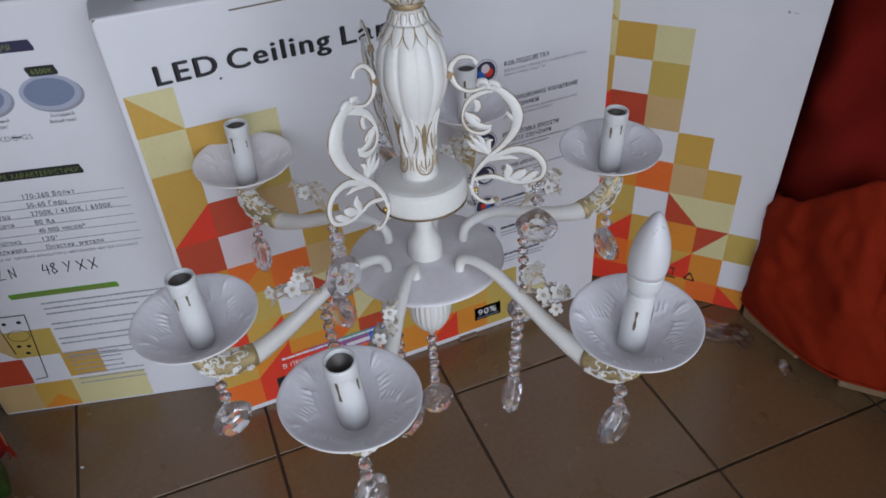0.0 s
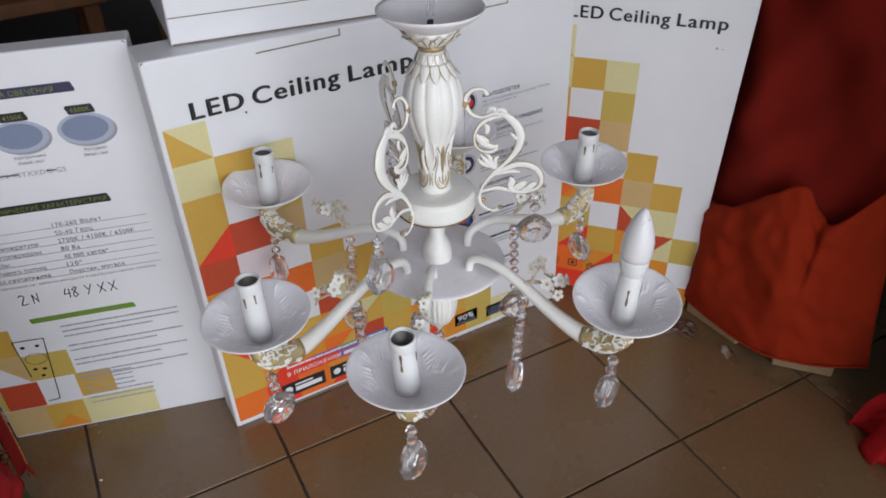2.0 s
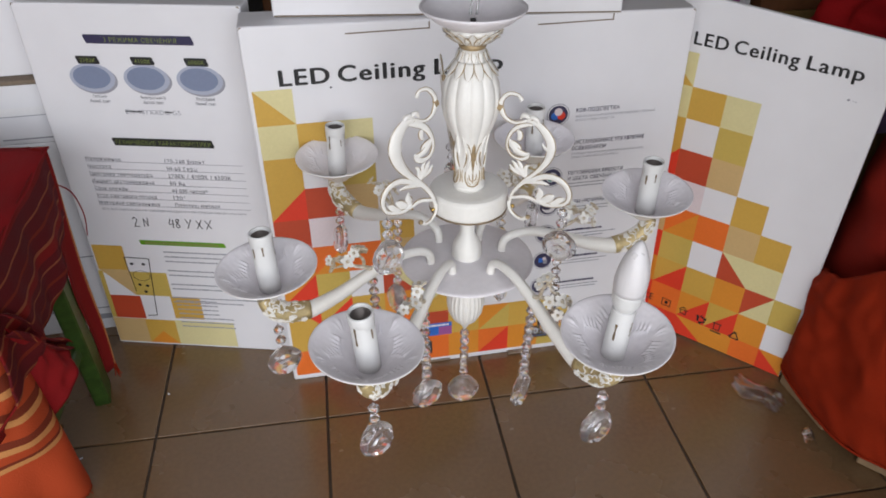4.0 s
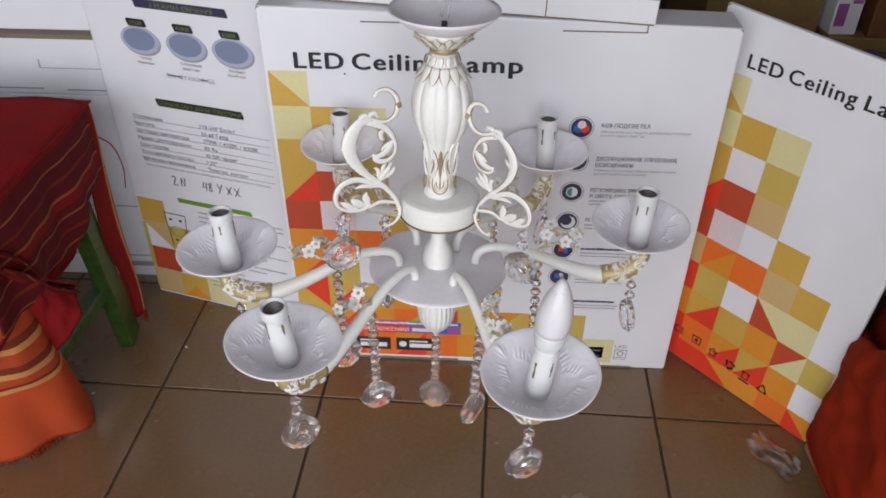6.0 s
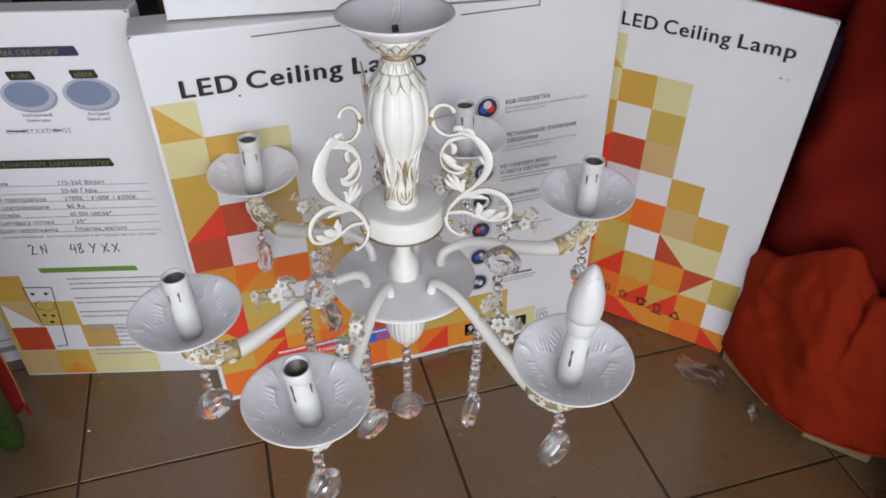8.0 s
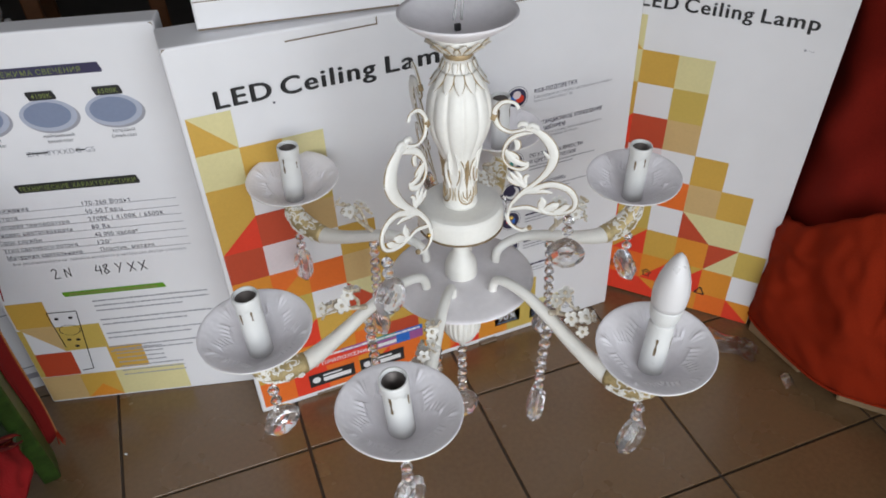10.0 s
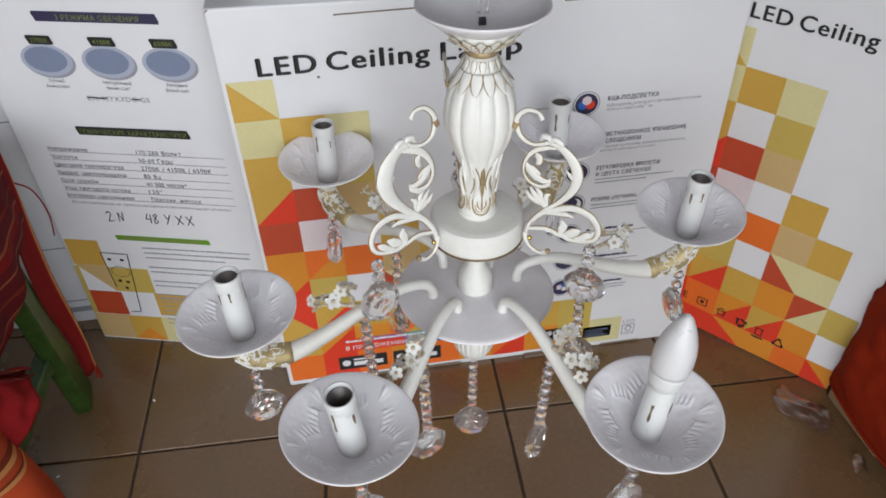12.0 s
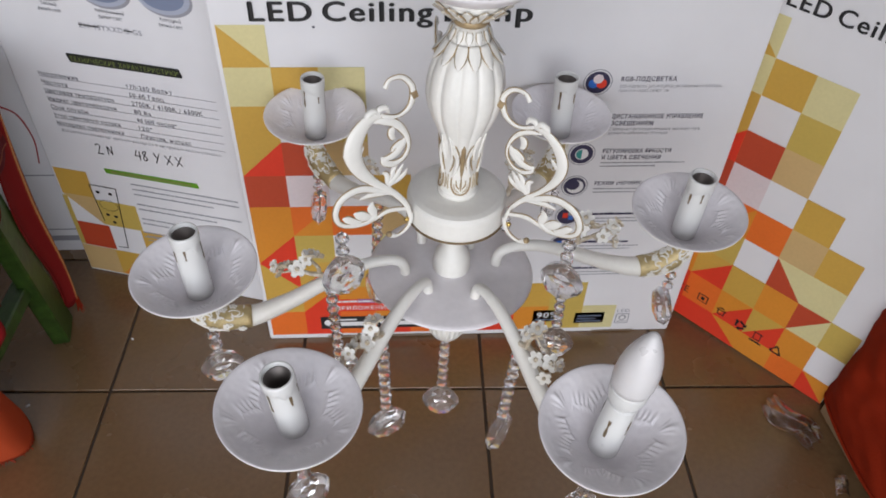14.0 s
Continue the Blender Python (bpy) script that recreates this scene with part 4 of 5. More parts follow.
for k in range(7):
    bars(data, 0.158, 0.128 - 0.0118 * k, (0.09 if k < 4 else 0.12,), 0.0032, 0.01, 2, seed=140 + k)
part("data_print", data, mats, carton_back, "dark headings, lamp discs and fine grey print")
low = bmesh.new()
LOWKEYS = ["O", "T", "Y", "B", "G", "M"]


def cell(u0, u1, v0, v1, key):
    rect(low, u0, u1, v0, v1, LOWKEYS.index(key), FACE * 0.7)


cell(0.006, 0.072, 0.205, 0.266, "O")
cell(0.072, 0.152, 0.139, 0.201, "M")
poly(low, [(0.006, 0.205), (0.072, 0.205), (0.072, 0.139)], 1, FACE * 0.7)
cell(0.012, 0.080, 0.074, 0.136, "B")
cell(0.147, 0.212, 0.079, 0.139, "O")
cell(0.003, 0.075, 0.006, 0.073, "T")
cell(0.075, 0.143, 0.006, 0.072, "O")
poly(low, [(0.075, 0.006), (0.110, 0.040), (0.143, 0.006)], 4, FACE * 0.9)
cell(0.143, 0.275, 0.006, 0.073, "Y")
cell(0.003, 0.013, 0.074, 0.200, "M")
part("mosaic_print", low, [PRINT[k] for k in LOWKEYS], carton_back, "printed ochre, yellow and dark red squares")
remote = bmesh.new()
for u0, v0, u1, v1 in ((0.070, 0.238, 0.123, 0.237), (0.123, 0.237, 0.107, 0.086), (0.107, 0.086, 0.086, 0.084), (0.070, 0.238, 0.076, 0.150)):
    dx, dy = u1 - u0, v1 - v0
    q = 0.0009 / math.hypot(dx, dy)
    poly(remote, [(u0 - dy * q, v0 + dx * q), (u1 - dy * q, v1 + dx * q), (u1 + dy * q, v1 - dx * q), (u0 + dy * q, v0 - dx * q)], 0, FACE * 1.8)
for k in range(20):
    a0, a1 = 2 * math.pi * k / 20, 2 * math.pi * (k + 1) / 20
    poly(remote, [(0.097 + r * math.cos(a), 0.192 + r * 0.7 * math.sin(a)) for r, a in ((0.019, a0), (0.019, a1), (0.0178, a1), (0.0178, a0))], 0, FACE * 1.8)
for u, v in ((0.083, 0.222), (0.108, 0.222), (0.088, 0.168), (0.104, 0.166), (0.097, 0.150)):
    disc(remote, u, v, 0.004, 0, FACE * 1.8, 0.8, 12)
part("remote_drawing", remote, INK, carton_back, "thin line drawing of a remote control")
lettering("3 РЕЖИМА СВЕЧЕНИЯ", 0.152, 0.6965, 0.130, INK_LIME, carton_back, 0.0085, 0.004, y=FACE * 2)
lettering("ТЕХНИЧЕСКИЕ ХАРАКТЕРИСТИКИ", 0.122, 0.5005, 0.184, INK_LIME, carton_back, 0.0085, 0.004, y=FACE * 2)
bars_green = bars(bmesh.new(), 0.125, 0.2745, (0.155,), 0.006, 0.01, seed=6)
for w in bars_green.verts:
    w.co.y = FACE * 1.6
tagged(part("small_print", bars_green, INK_LIME, carton_back), kind="stuff")
for text, u in (("2700K", 0.0985), ("4100K", 0.1985), ("6500K", 0.2955)):
    lettering(text, u, 0.6595, 0.029, INK_LIME, carton_back, 0.0072, 0.004, y=FACE * 2.2)
for text, u, w in (("Теплый", 0.1125, 0.026), ("Нейтральный", 0.2125, 0.046), ("Холодный", 0.3095, 0.034)):
    lettering(text, u - w / 2 + 0.004, 0.5925, w, INK_TEXT, carton_back, 0.0062)
    lettering("белый свет", u - 0.016, 0.5830, 0.038, INK_TEXT, carton_back, 0.0062)
lettering("Вся дополнительная информация находится в инструкции внутри упаковки", 0.057, 0.3530, 0.292, INK_GREY, carton_back, 0.0058)
lettering("ZN-48YXXDG-GS", 0.157, 0.5625, 0.104, INK_GREY, carton_back, 0.0085)
ROWS_TEXT = (("Напряжение", 0.070, "170-260 Вольт", 0.078), ("Частота", 0.046, "50-60 Герц", 0.060), ("Цветовая температура", 0.124, "2700K / 4100K / 6500K", 0.124), ("Индекс цветопередачи", 0.124, "80 Ra", 0.030), ("Срок службы", 0.068, "40 000 часов*", 0.072), ("Угол светового потока", 0.122, "120°", 0.024), ("Материал светильника", 0.124, "Пластик, металл", 0.090))
for k, (a, wa, b, wb) in enumerate(ROWS_TEXT):
    v = 0.4635 - 0.0162 * k
    lettering(a, 0.053, v, wa, INK_TEXT, carton_back, 0.0084)
    lettering(b, 0.209, v, wb, INK_TEXT, carton_back, 0.0084)
STROKES = {"2": [[(0, 0.8), (0.3, 1), (0.6, 0.8), (0.1, 0), (0.8, 0.05)]], "N": [[(0, 0), (0.05, 0.9), (0.5, 0.1), (0.6, 1)]], "4": [[(0.3, 1), (0, 0.4), (0.7, 0.45)], [(0.6, 0.9), (0.5, 0)]], "8": [[(0.5, 1), (0.1, 0.8), (0.6, 0.2), (0.2, 0), (0.1, 0.3), (0.6, 0.9), (0.5, 1)]], "Y": [[(0, 1), (0.3, 0.5)], [(0.7, 1), (0.1, 0)]], "X": [[(0, 0.9), (0.7, 0.05)], [(0.75, 1), (0, 0)]]}
for ch, u in (("2", 0.112), ("N", 0.134), ("4", 0.186), ("8", 0.199), ("Y", 0.222), ("X", 0.243), ("X", 0.262)):
    hand = bmesh.new()
    for line in STROKES[ch]:
        for (x0, z0), (x1, z1) in zip(line, line[1:]):
            p, q = Vector((u + x0 * 0.016, 0.316 + z0 * 0.022)), Vector((u + x1 * 0.016, 0.316 + z1 * 0.022))
            n = Vector((-(q - p).y, (q - p).x)).normalized() * 0.0008
            poly(hand, [p + n, q + n, q - n, p - n], 0, FACE * 1.8)
    part("handwritten_character", hand, INK, carton_back, "marker handwriting in black")

# ---- printing on the turned carton ----
for k, u in enumerate((0.064, 0.1205, 0.1615, 0.2025, 0.2385, 0.2775)):
    v = 0.0650 - 0.0032 * k
    marks = bmesh.new()
    if k == 0:
        continue
    if k == 1:
        for a, b, c, d in ((0, 0.018, 0, 0.0015), (0, 0.018, 0.0145, 0.016), (0, 0.0015, 0, 0.016), (0.0165, 0.018, 0, 0.016), (0.006, 0.012, 0.005, 0.011)):
            rect(marks, u - 0.009 + a, u - 0.009 + b, v + c, v + d)
    elif k == 2:
        for a, b, c, d in ((0.003, 0.015, 0, 0.0015), (0.003, 0.0045, 0, 0.010), (0.0135, 0.015, 0, 0.010), (0, 0.018, 0.009, 0.0105)):
            rect(marks, u - 0.009 + a, u - 0.009 + b, v + c, v + d)
        poly(marks, [(u - 0.009, v + 0.010), (u, v + 0.017), (u + 0.009, v + 0.010), (u, v + 0.0145)])
    elif k == 4:
        rect(marks, u - 0.010, u + 0.010, v - 0.006, v - 0.003)
        for a, b, c, d in ((-0.006, -0.0045, 0, 0.014), (0.0045, 0.006, 0, 0.014), (-0.008, 0.008, 0.014, 0.016), (-0.006, 0.006, 0, 0.0015)):
            rect(marks, u + a, u + b, v + c, v + d)
    elif k == 5:
        tri = [(u + 0.0105 * math.cos(a), v + 0.006 + 0.0105 * math.sin(a)) for a in (math.pi / 2, math.pi * 7 / 6, math.pi * 11 / 6)]
        for (x0, z0), (x1, z1) in zip(tri, tri[1:] + tri[:1]):
            n = Vector((z1 - z0, x0 - x1)).normalized() * 0.0011
            a, b = Vector((x0, z0)), Vector((x1, z1)).lerp(Vector((x0, z0)), 0.22)
            poly(marks, [a - n, b - n, b + n, a + n])
            poly(marks, [b + 2.6 * n, b - 2.6 * n, Vector((x1, z1))])
    else:
        for j in range(3):
            a = math.pi / 2 + j * 2 * math.pi / 3
            c, s = math.cos(a), math.sin(a)
            pts = [(-0.006, 0.0045), (0.004, 0.0045), (0.004, 0.002), (0.009, 0.007), (0.004, 0.012), (0.004, 0.0085), (-0.006, 0.0085)]
            poly(marks, [(u + (x * c - z * s) * 0.95, v + 0.007 + (x * s + z * c) * 0.95) for x, z in pts])
    for w in marks.verts:
        w.co = Vector((u + (w.co.x - u) * 1.15, FACE * 2.4, v + (w.co.z - v) * 1.15))
    part("handling_mark", marks, INK, carton_side, "small black handling or recycling symbol")
lettering("CE", 0.065, 0.0635, 0.024, INK, carton_side, 0.016, y=FACE * 2.4)
spot = bmesh.new()
disc(spot, 0.346, 0.609, 0.0022)
poly(spot, [(0.348, 0.6095), (0.360, 0.6075), (0.360, 0.6085)])
part("scuff", spot, INK_GREY, carton_side)

# ---- carton lying on top ----
top_box = thing("carton", place(0.0015, 1.035, 0.7556, 0, 1.5, -5.06), "white carton lying flat on the upright carton", "carton")
part("body", box_bm(0, 0.575, 0, 0.34, 0, 0.135, 0.003, 2), CARTON, top_box)
seam = bmesh.new()
rect(seam, 0.002, 0.573, 0.0405, 0.0420)
rect(seam, 0.002, 0.573, 0.0010, 0.0035)
rect(seam, 0.404, 0.406, 0.004, 0.0405)
part("flap_seam", seam, CARTON_EDGE, top_box)
swirl = tube([(0.040, -0.0008, 0.085), (0.052, -0.0008, 0.076), (0.066, -0.0008, 0.080), (0.078, -0.0008, 0.092)], [0.0008, 0.0022, 0.0008], 6, 0.2)
tube([(0.105, -0.0008, 0.110), (0.120, -0.0008, 0.086), (0.131, -0.0008, 0.081), (0.142, -0.0008, 0.088)], [0.0008, 0.0022, 0.0008], 6, 0.2, bm=swirl)
part("ink_swirl", swirl, INK_NAVY, top_box, "violet curved pen strokes")
# --- stock behind ---
def plain_carton(x0, x1, y0, y1, z0, z1, mat, label, rz=0.0, seams=()):
    """A closed carton with its flap seams on the front."""
    box = thing("carton", place(x0, y0, z0, 0, 0, rz), label, "carton", "stock cartons")
    part("body", box_bm(0, x1 - x0, 0, y1 - y0, 0, z1 - z0, 0.003, 2), mat, box)
    # seam strips are grey to paint the shadow line along each flap
    for u0, u1, v in seams:
        bm = bmesh.new()
        rect(bm, u0, u1, v, v + 0.003)
        part("flap_seam", bm, INK_GREY, box)
    return box


plain_carton(-1.05, -0.32, 1.252, 1.70, 0, 0.474, CARTON, "large white carton standing on the floor behind", 0, ((0.02, 0.70, 0.20), (0.02, 0.70, 0.06)))
slotted = plain_carton(-1.05, -0.32, 1.252, 1.70, 0.4745, 0.596, CARTON, "white carton with an oblong hand slot", 0, ((0.02, 0.45, 0.012), (0.50, 0.71, 0.010)))
grip = bmesh.new()
poly(grip, [(0.455 + x, 0.060 + z) for x, z in ((0, 0.004), (0.004, 0), (0.16, 0), (0.164, 0.004), (0.164, 0.012), (0.16, 0.016), (0.004, 0.016), (0, 0.012))])
part("hand_slot", grip, PRINT["w"], slotted)
rim = bmesh.new()
rect(rim, 0.455, 0.458, 0.058, 0.077, 0, FACE * 1.4)
rect(rim, 0.455, 0.62, 0.058, 0.0595, 0, FACE * 1.4)
part("hand_slot_edge", rim, INK_GREY, slotted)
board = thing("cardboard_sheet", place(-1.04, 1.245, 0.5965), "brown cardboard sheet between two white cartons", "cardboard")
part("sheet", box_bm(0, 0.71, 0, 0.44, 0, 0.009, 0.002, 1), CARTON_EDGE, board)
plain_carton(-1.04, -0.33, 1.27, 1.70, 0.606, 0.80, CARTON, "white carton on top of the stack")
lower_print = bmesh.new()
rect(lower_print, 0.50, 0.70, 0.030, 0.044)
tagged(part("small_print", lower_print, INK_GREY, bpy.data.objects["carton.004"]), kind="stuff")
plain_carton(0.06, 0.60, 1.125, 1.50, 0, 0.748, KRAFT, "brown carton behind the upright white one")
plain_carton(0.80, 1.055, 1.52, 1.85, 0, 0.95, KRAFT, "tall brown carton among the stock", 2)
plain_carton(1.07, 1.40, 1.50, 1.85, 0, 0.545, KRAFT, "brown carton carrying smaller packs", -2)
small = plain_carton(1.075, 1.135, 1.51, 1.58, 0.546, 0.64, CARTON, "small white pack with a violet print", 4)
stripe = bmesh.new()
rect(stripe, 0.004, 0.028, 0.020, 0.070)
rect(stripe, 0.034, 0.056, 0.070, 0.078)
part("pack_print", stripe, PRINT["U"], small)
plain_carton(1.155, 1.38, 1.50, 1.75, 0.546, 0.76, DARK_WOOD, "dark brown box on the stock", -3)
rack = thing("wooden_rack", place(-0.30, 1.75, 0), "dark brown wooden rack in the shade behind the cartons", "rack")
for x in (0.0, 0.25):
    for y in (0.0, 0.3):
        part("post", box_bm(x, x + 0.035, y, y + 0.035, 0, 1.4, 0.003, 1), DARK_WOOD, rack)
for z in (0.25, 0.64, 1.05):
    part("shelf", box_bm(-0.02, 0.30, -0.03, 0.36, z, z + 0.030, 0.003, 1), DARK_WOOD, rack)


# ---- cloths ----
def striped_cloth():
    """Red woven cotton with yellow, orange and wine stripes along the hem."""
    mat = material("striped_cotton", (0.42, 0.030, 0.012), 0.9, vary=0.15, scale=9, bump=0.5, bump_scale=420, Specular_IOR_Level=0.12)
    n, l = mat.node_tree.nodes, mat.node_tree.links
    b = n["Principled BSDF"]
    old = b.inputs["Base Color"].links[0].from_socket
    uv = n.new("ShaderNodeUVMap")
    sep = n.new("ShaderNodeSeparateXYZ")
    l.new(uv.outputs[0], sep.inputs[0])
    ramp = n.new("ShaderNodeValToRGB")
    cr = ramp.color_ramp
    cr.interpolation = "CONSTANT"
    stops = ((0.0, "r"), (0.025, "w"), (0.075, "q"), (0.085, "w"), (0.135, "a"), (0.145, "w"), (0.195, "q"), (0.205, "r"), (0.24, "w"), (0.27, "q"), (0.28, "w"), (0.33, "a"), (0.34, "w"), (0.39, "q"), (0.40, "r"), (0.50, "o"), (0.535, "t"), (0.565, "y"), (0.58, "o"), (0.61, "t"), (0.63, "y"), (0.645, "o"), (0.68, "t"), (0.70, "y"), (0.715, "o"), (0.735, "t"), (0.745, "y"), (0.755, "p"))
    # skirt tones r, w, q and a are dimmed for that side's weaker light
    shade = {"r": (0.18, 0.010, 0.009), "w": (0.100, 0.009, 0.011), "q": (0.25, 0.070, 0.032), "a": (0.17, 0.022, 0.011), "y": (0.52, 0.23, 0.078), "o": (0.39, 0.058, 0.018), "t": (0.17, 0.030, 0.014), "p": (0.46, 0.066, 0.021)}
    while len(cr.elements) < len(stops):
        cr.elements.new(0.5)
    for e, (pos, key) in zip(cr.elements, stops):
        e.position, e.color = pos, (*shade[key], 1)
    l.new(sep.outputs["Y"], ramp.inputs[0])
    mix = n.new("ShaderNodeMix")
    mix.data_type, mix.blend_type = "RGBA", "MULTIPLY"
    mix.inputs[0].default_value = 0.0
    l.new(ramp.outputs[0], mix.inputs[6])
    l.new(old, mix.inputs[7])
    l.new(mix.outputs[2], b.inputs["Base Color"])
    return mat


STRIPED = striped_cloth()
CRIMSON = material("crimson_cotton", (0.25, 0.011, 0.013), 0.9, vary=0.16, scale=9, bump=0.5, bump_scale=420, Specular_IOR_Level=0.12)
# red cotton darkened: the upper cloth's shade is in this colour
SHADED_RED = material("shaded_red_cotton", (0.18, 0.011, 0.006), 0.92, vary=0.2, scale=7, bump=0.5, bump_scale=420, Specular_IOR_Level=0.12)


def sheet(rows, thick=0.0025, uv=None):
    """A cloth through rows of points, smooth, with a little thickness."""
    bm = bmesh.new()
    layer = bm.loops.layers.uv.new("UVMap")
    vs = [[bm.verts.new(p) for p in row] for row in rows]
    for i, (a, b) in enumerate(zip(vs, vs[1:])):
        for j in range(len(a) - 1):
            f = bm.faces.new((a[j], a[j + 1], b[j + 1], b[j]))
            for loop, (ii, jj) in zip(f.loops, ((i, j), (i, j + 1), (i + 1, j + 1), (i + 1, j))):
                loop[layer].uv = (jj / (len(a) - 1), uv[ii][jj] if uv else ii / (len(vs) - 1))
    bmesh.ops.recalc_face_normals(bm, faces=bm.faces)
    bmesh.ops.solidify(bm, geom=bm.faces, thickness=thick)
    return bm


def smoothstep(x):
    x = min(max(x, 0), 1)
    return x * x * (3 - 2 * x)


# low green bench under a striped cloth
bench = thing("low_bench", place(0, 0, 0), "low green painted wooden bench under a striped cloth", "bench")
part("seat_board", box_bm(-1.15, -0.445, 0.72, 1.065, 0.505, 0.535, 0.004, 1), GREEN_WOOD, bench)


def beam(p, q, w, t):
    """A squared timber from p to q."""
    p, q = Vector(p), Vector(q)
    bm = box_bm(-w / 2, w / 2, -t / 2, t / 2, 0, (q - p).length, 0.003, 1)
    bm.transform(Matrix.Translation(p) @ (q - p).to_track_quat("Z", "Y").to_matrix().to_4x4())
    return bm


for x in (-0.447, -1.06):
    part("leg", beam((x, 1.030, 0.0), (x + 0.012, 0.955, 0.505), 0.030, 0.062), GREEN_WOOD, bench)
    part("leg", beam((x - 0.05, 0.735, 0.0), (x - 0.03, 0.785, 0.505), 0.030, 0.062), GREEN_WOOD, bench)
    part("stretcher", beam((x - 0.003, 1.015, 0.168), (x - 0.022, 0.745, 0.150), 0.030, 0.030), GREEN_WOOD, bench)
part("rail", box_bm(-1.05, -0.47, 0.90, 0.925, 0.44, 0.505, 0.003, 1), GREEN_WOOD, bench)

cloth = thing("table_cloth", place(0, 0, 0), "red striped woven cloth with a fringe, draped over a bench", "tablecloth")


def wrinkle(p, size, scale):
    return size * noise.noise(Vector(p) * scale)


# long side, hanging short over the legs
rows, uvs = [], []
for k in range(31):
    t = k / 30
    row, uvrow = [], []
    for j in range(81):
        y = 1.078 - 0.44 * j / 80
        hem = 0.285 + 0.045 * smoothstep((y - 0.86) / 0.14) + 0.010 * math.sin(27 * y)
        z = 0.549 - (0.549 - hem) * t
        swing = 0.011 * math.sin(34 * y + 1.5 * t) + 0.006 * math.sin(71 * y - 2 * t)
        x = -0.412 + 0.020 * (1.07 - y) + 0.006 * math.sin(math.pi * t) + swing * t ** 0.8 - 0.045 * smoothstep((t - 0.66) / 0.34) + wrinkle((y, t, 0), 0.006, 9) * t
        x -= 0.030 * smoothstep((y - 1.055) / 0.023)
        row.append((x, y, z))
        uvrow.append(min(0.49 * (0.549 - z) / 0.235 + 0.012 * noise.noise(Vector((y * 8, t * 3, 4))), 0.49) if z < 0.545 else 0.0)
    rows.append(row)
    uvs.append(uvrow)
part("skirt", sheet(rows, 0.003, uvs), STRIPED, cloth, "hanging side with wine and yellow stripes", True)

# narrow corner tail hanging at the far leg
rows, uvs = [], []
for k in range(31):
    t = k / 30
    z = 0.546 - 0.505 * t
    outer = 1.080 + 0.012 * math.sin(3 * t) - 0.006 * t
    width = 0.026 + 0.052 * smoothstep(t / 0.35) - 0.052 * smoothstep((t - 0.45) / 0.55)
    row = []
    for j in range(17):
        q = j / 16
        row.append((-0.410 - 0.014 * t + 0.014 * math.sin(math.pi * q * 1.6 + 0.5) * (0.3 + t * 0.7) - 0.020 * (1 - q) ** 3, outer - width * q + 0.004 * math.sin(9 * t), z + 0.008 * math.sin(7 * q) * t))
    rows.append(row)
    uvs.append([0.50 + 0.24 * (j / 16) * 0.9 if j < 7 else 0.44 for j in range(17)])
part("corner_tail", sheet(rows, 0.003, uvs), STRIPED, cloth, "narrow striped corner hanging beside the leg", True)

# near corner, flaring as a cone down to the floor
HIGH = curve_points([(-0.47, 0.755, 0.41), (-0.428, 0.728, 0.41), (-0.418, 0.690, 0.41), (-0.440, 0.655, 0.41), (-0.520, 0.645, 0.41), (-0.64, 0.645, 0.41)], 8)
LOW = curve_points([(-0.490, 0.845, 0.008), (-0.452, 0.832, 0.008), (-0.434, 0.795, 0.008), (-0.462, 0.735, 0.010), (-0.515, 0.688, 0.012), (-0.64, 0.680, 0.012)], 8)
rows, uvs = [], []
for k in range(31):
    t = k / 30
    row, uvrow = [], []
    for j, (p, q) in enumerate(zip(HIGH, LOW)):
        s_ = j / (len(HIGH) - 1)
        c = p.lerp(q, t)
        f = 0.010 * math.sin(15 * s_ + 1.0) * t + wrinkle((s_ * 2, t, 3), 0.008, 3) + 0.012 * math.sin(math.pi * t)
        row.append((c.x + f * 0.7, c.y - f * 0.7, c.z + 0.006 * math.sin(11 * s_) * t))
        uvrow.append(min(0.50 + 0.26 * t / 0.58 + 0.015 * math.sin(3 * s_), 0.99))
    rows.append(row)
    uvs.append(uvrow)
hem_line = rows[-1]
part("skirt", sheet(rows, 0.003, uvs), STRIPED, cloth, "orange corner with fine yellow stripes flaring to the floor", True)
front = []
for k in range(16):
    t = k / 15
    front.append([(-1.2 + 0.79 * j / 50, 0.645 + 0.012 * t * math.sin(70 * j / 50), 0.546 - 0.53 * t) for j in range(35)])
fuv = [[min(k / 15, 0.995)] * 35 for k in range(16)]
part("skirt", sheet(front, 0.003, fuv), STRIPED, cloth, "hanging end with wine and yellow stripes", True)
part("top", sheet([[(-1.2 + (0.790 + 0.008 * (1 - j / 24)) * i / 30, 0.640 + 0.440 * j / 24, 0.548 + 0.003 * math.sin(i * 0.9) * math.sin(j * 0.7)) for j in range(25)] for i in range(31)], 0.003), CRIMSON, cloth, "plain crimson upper side", True)

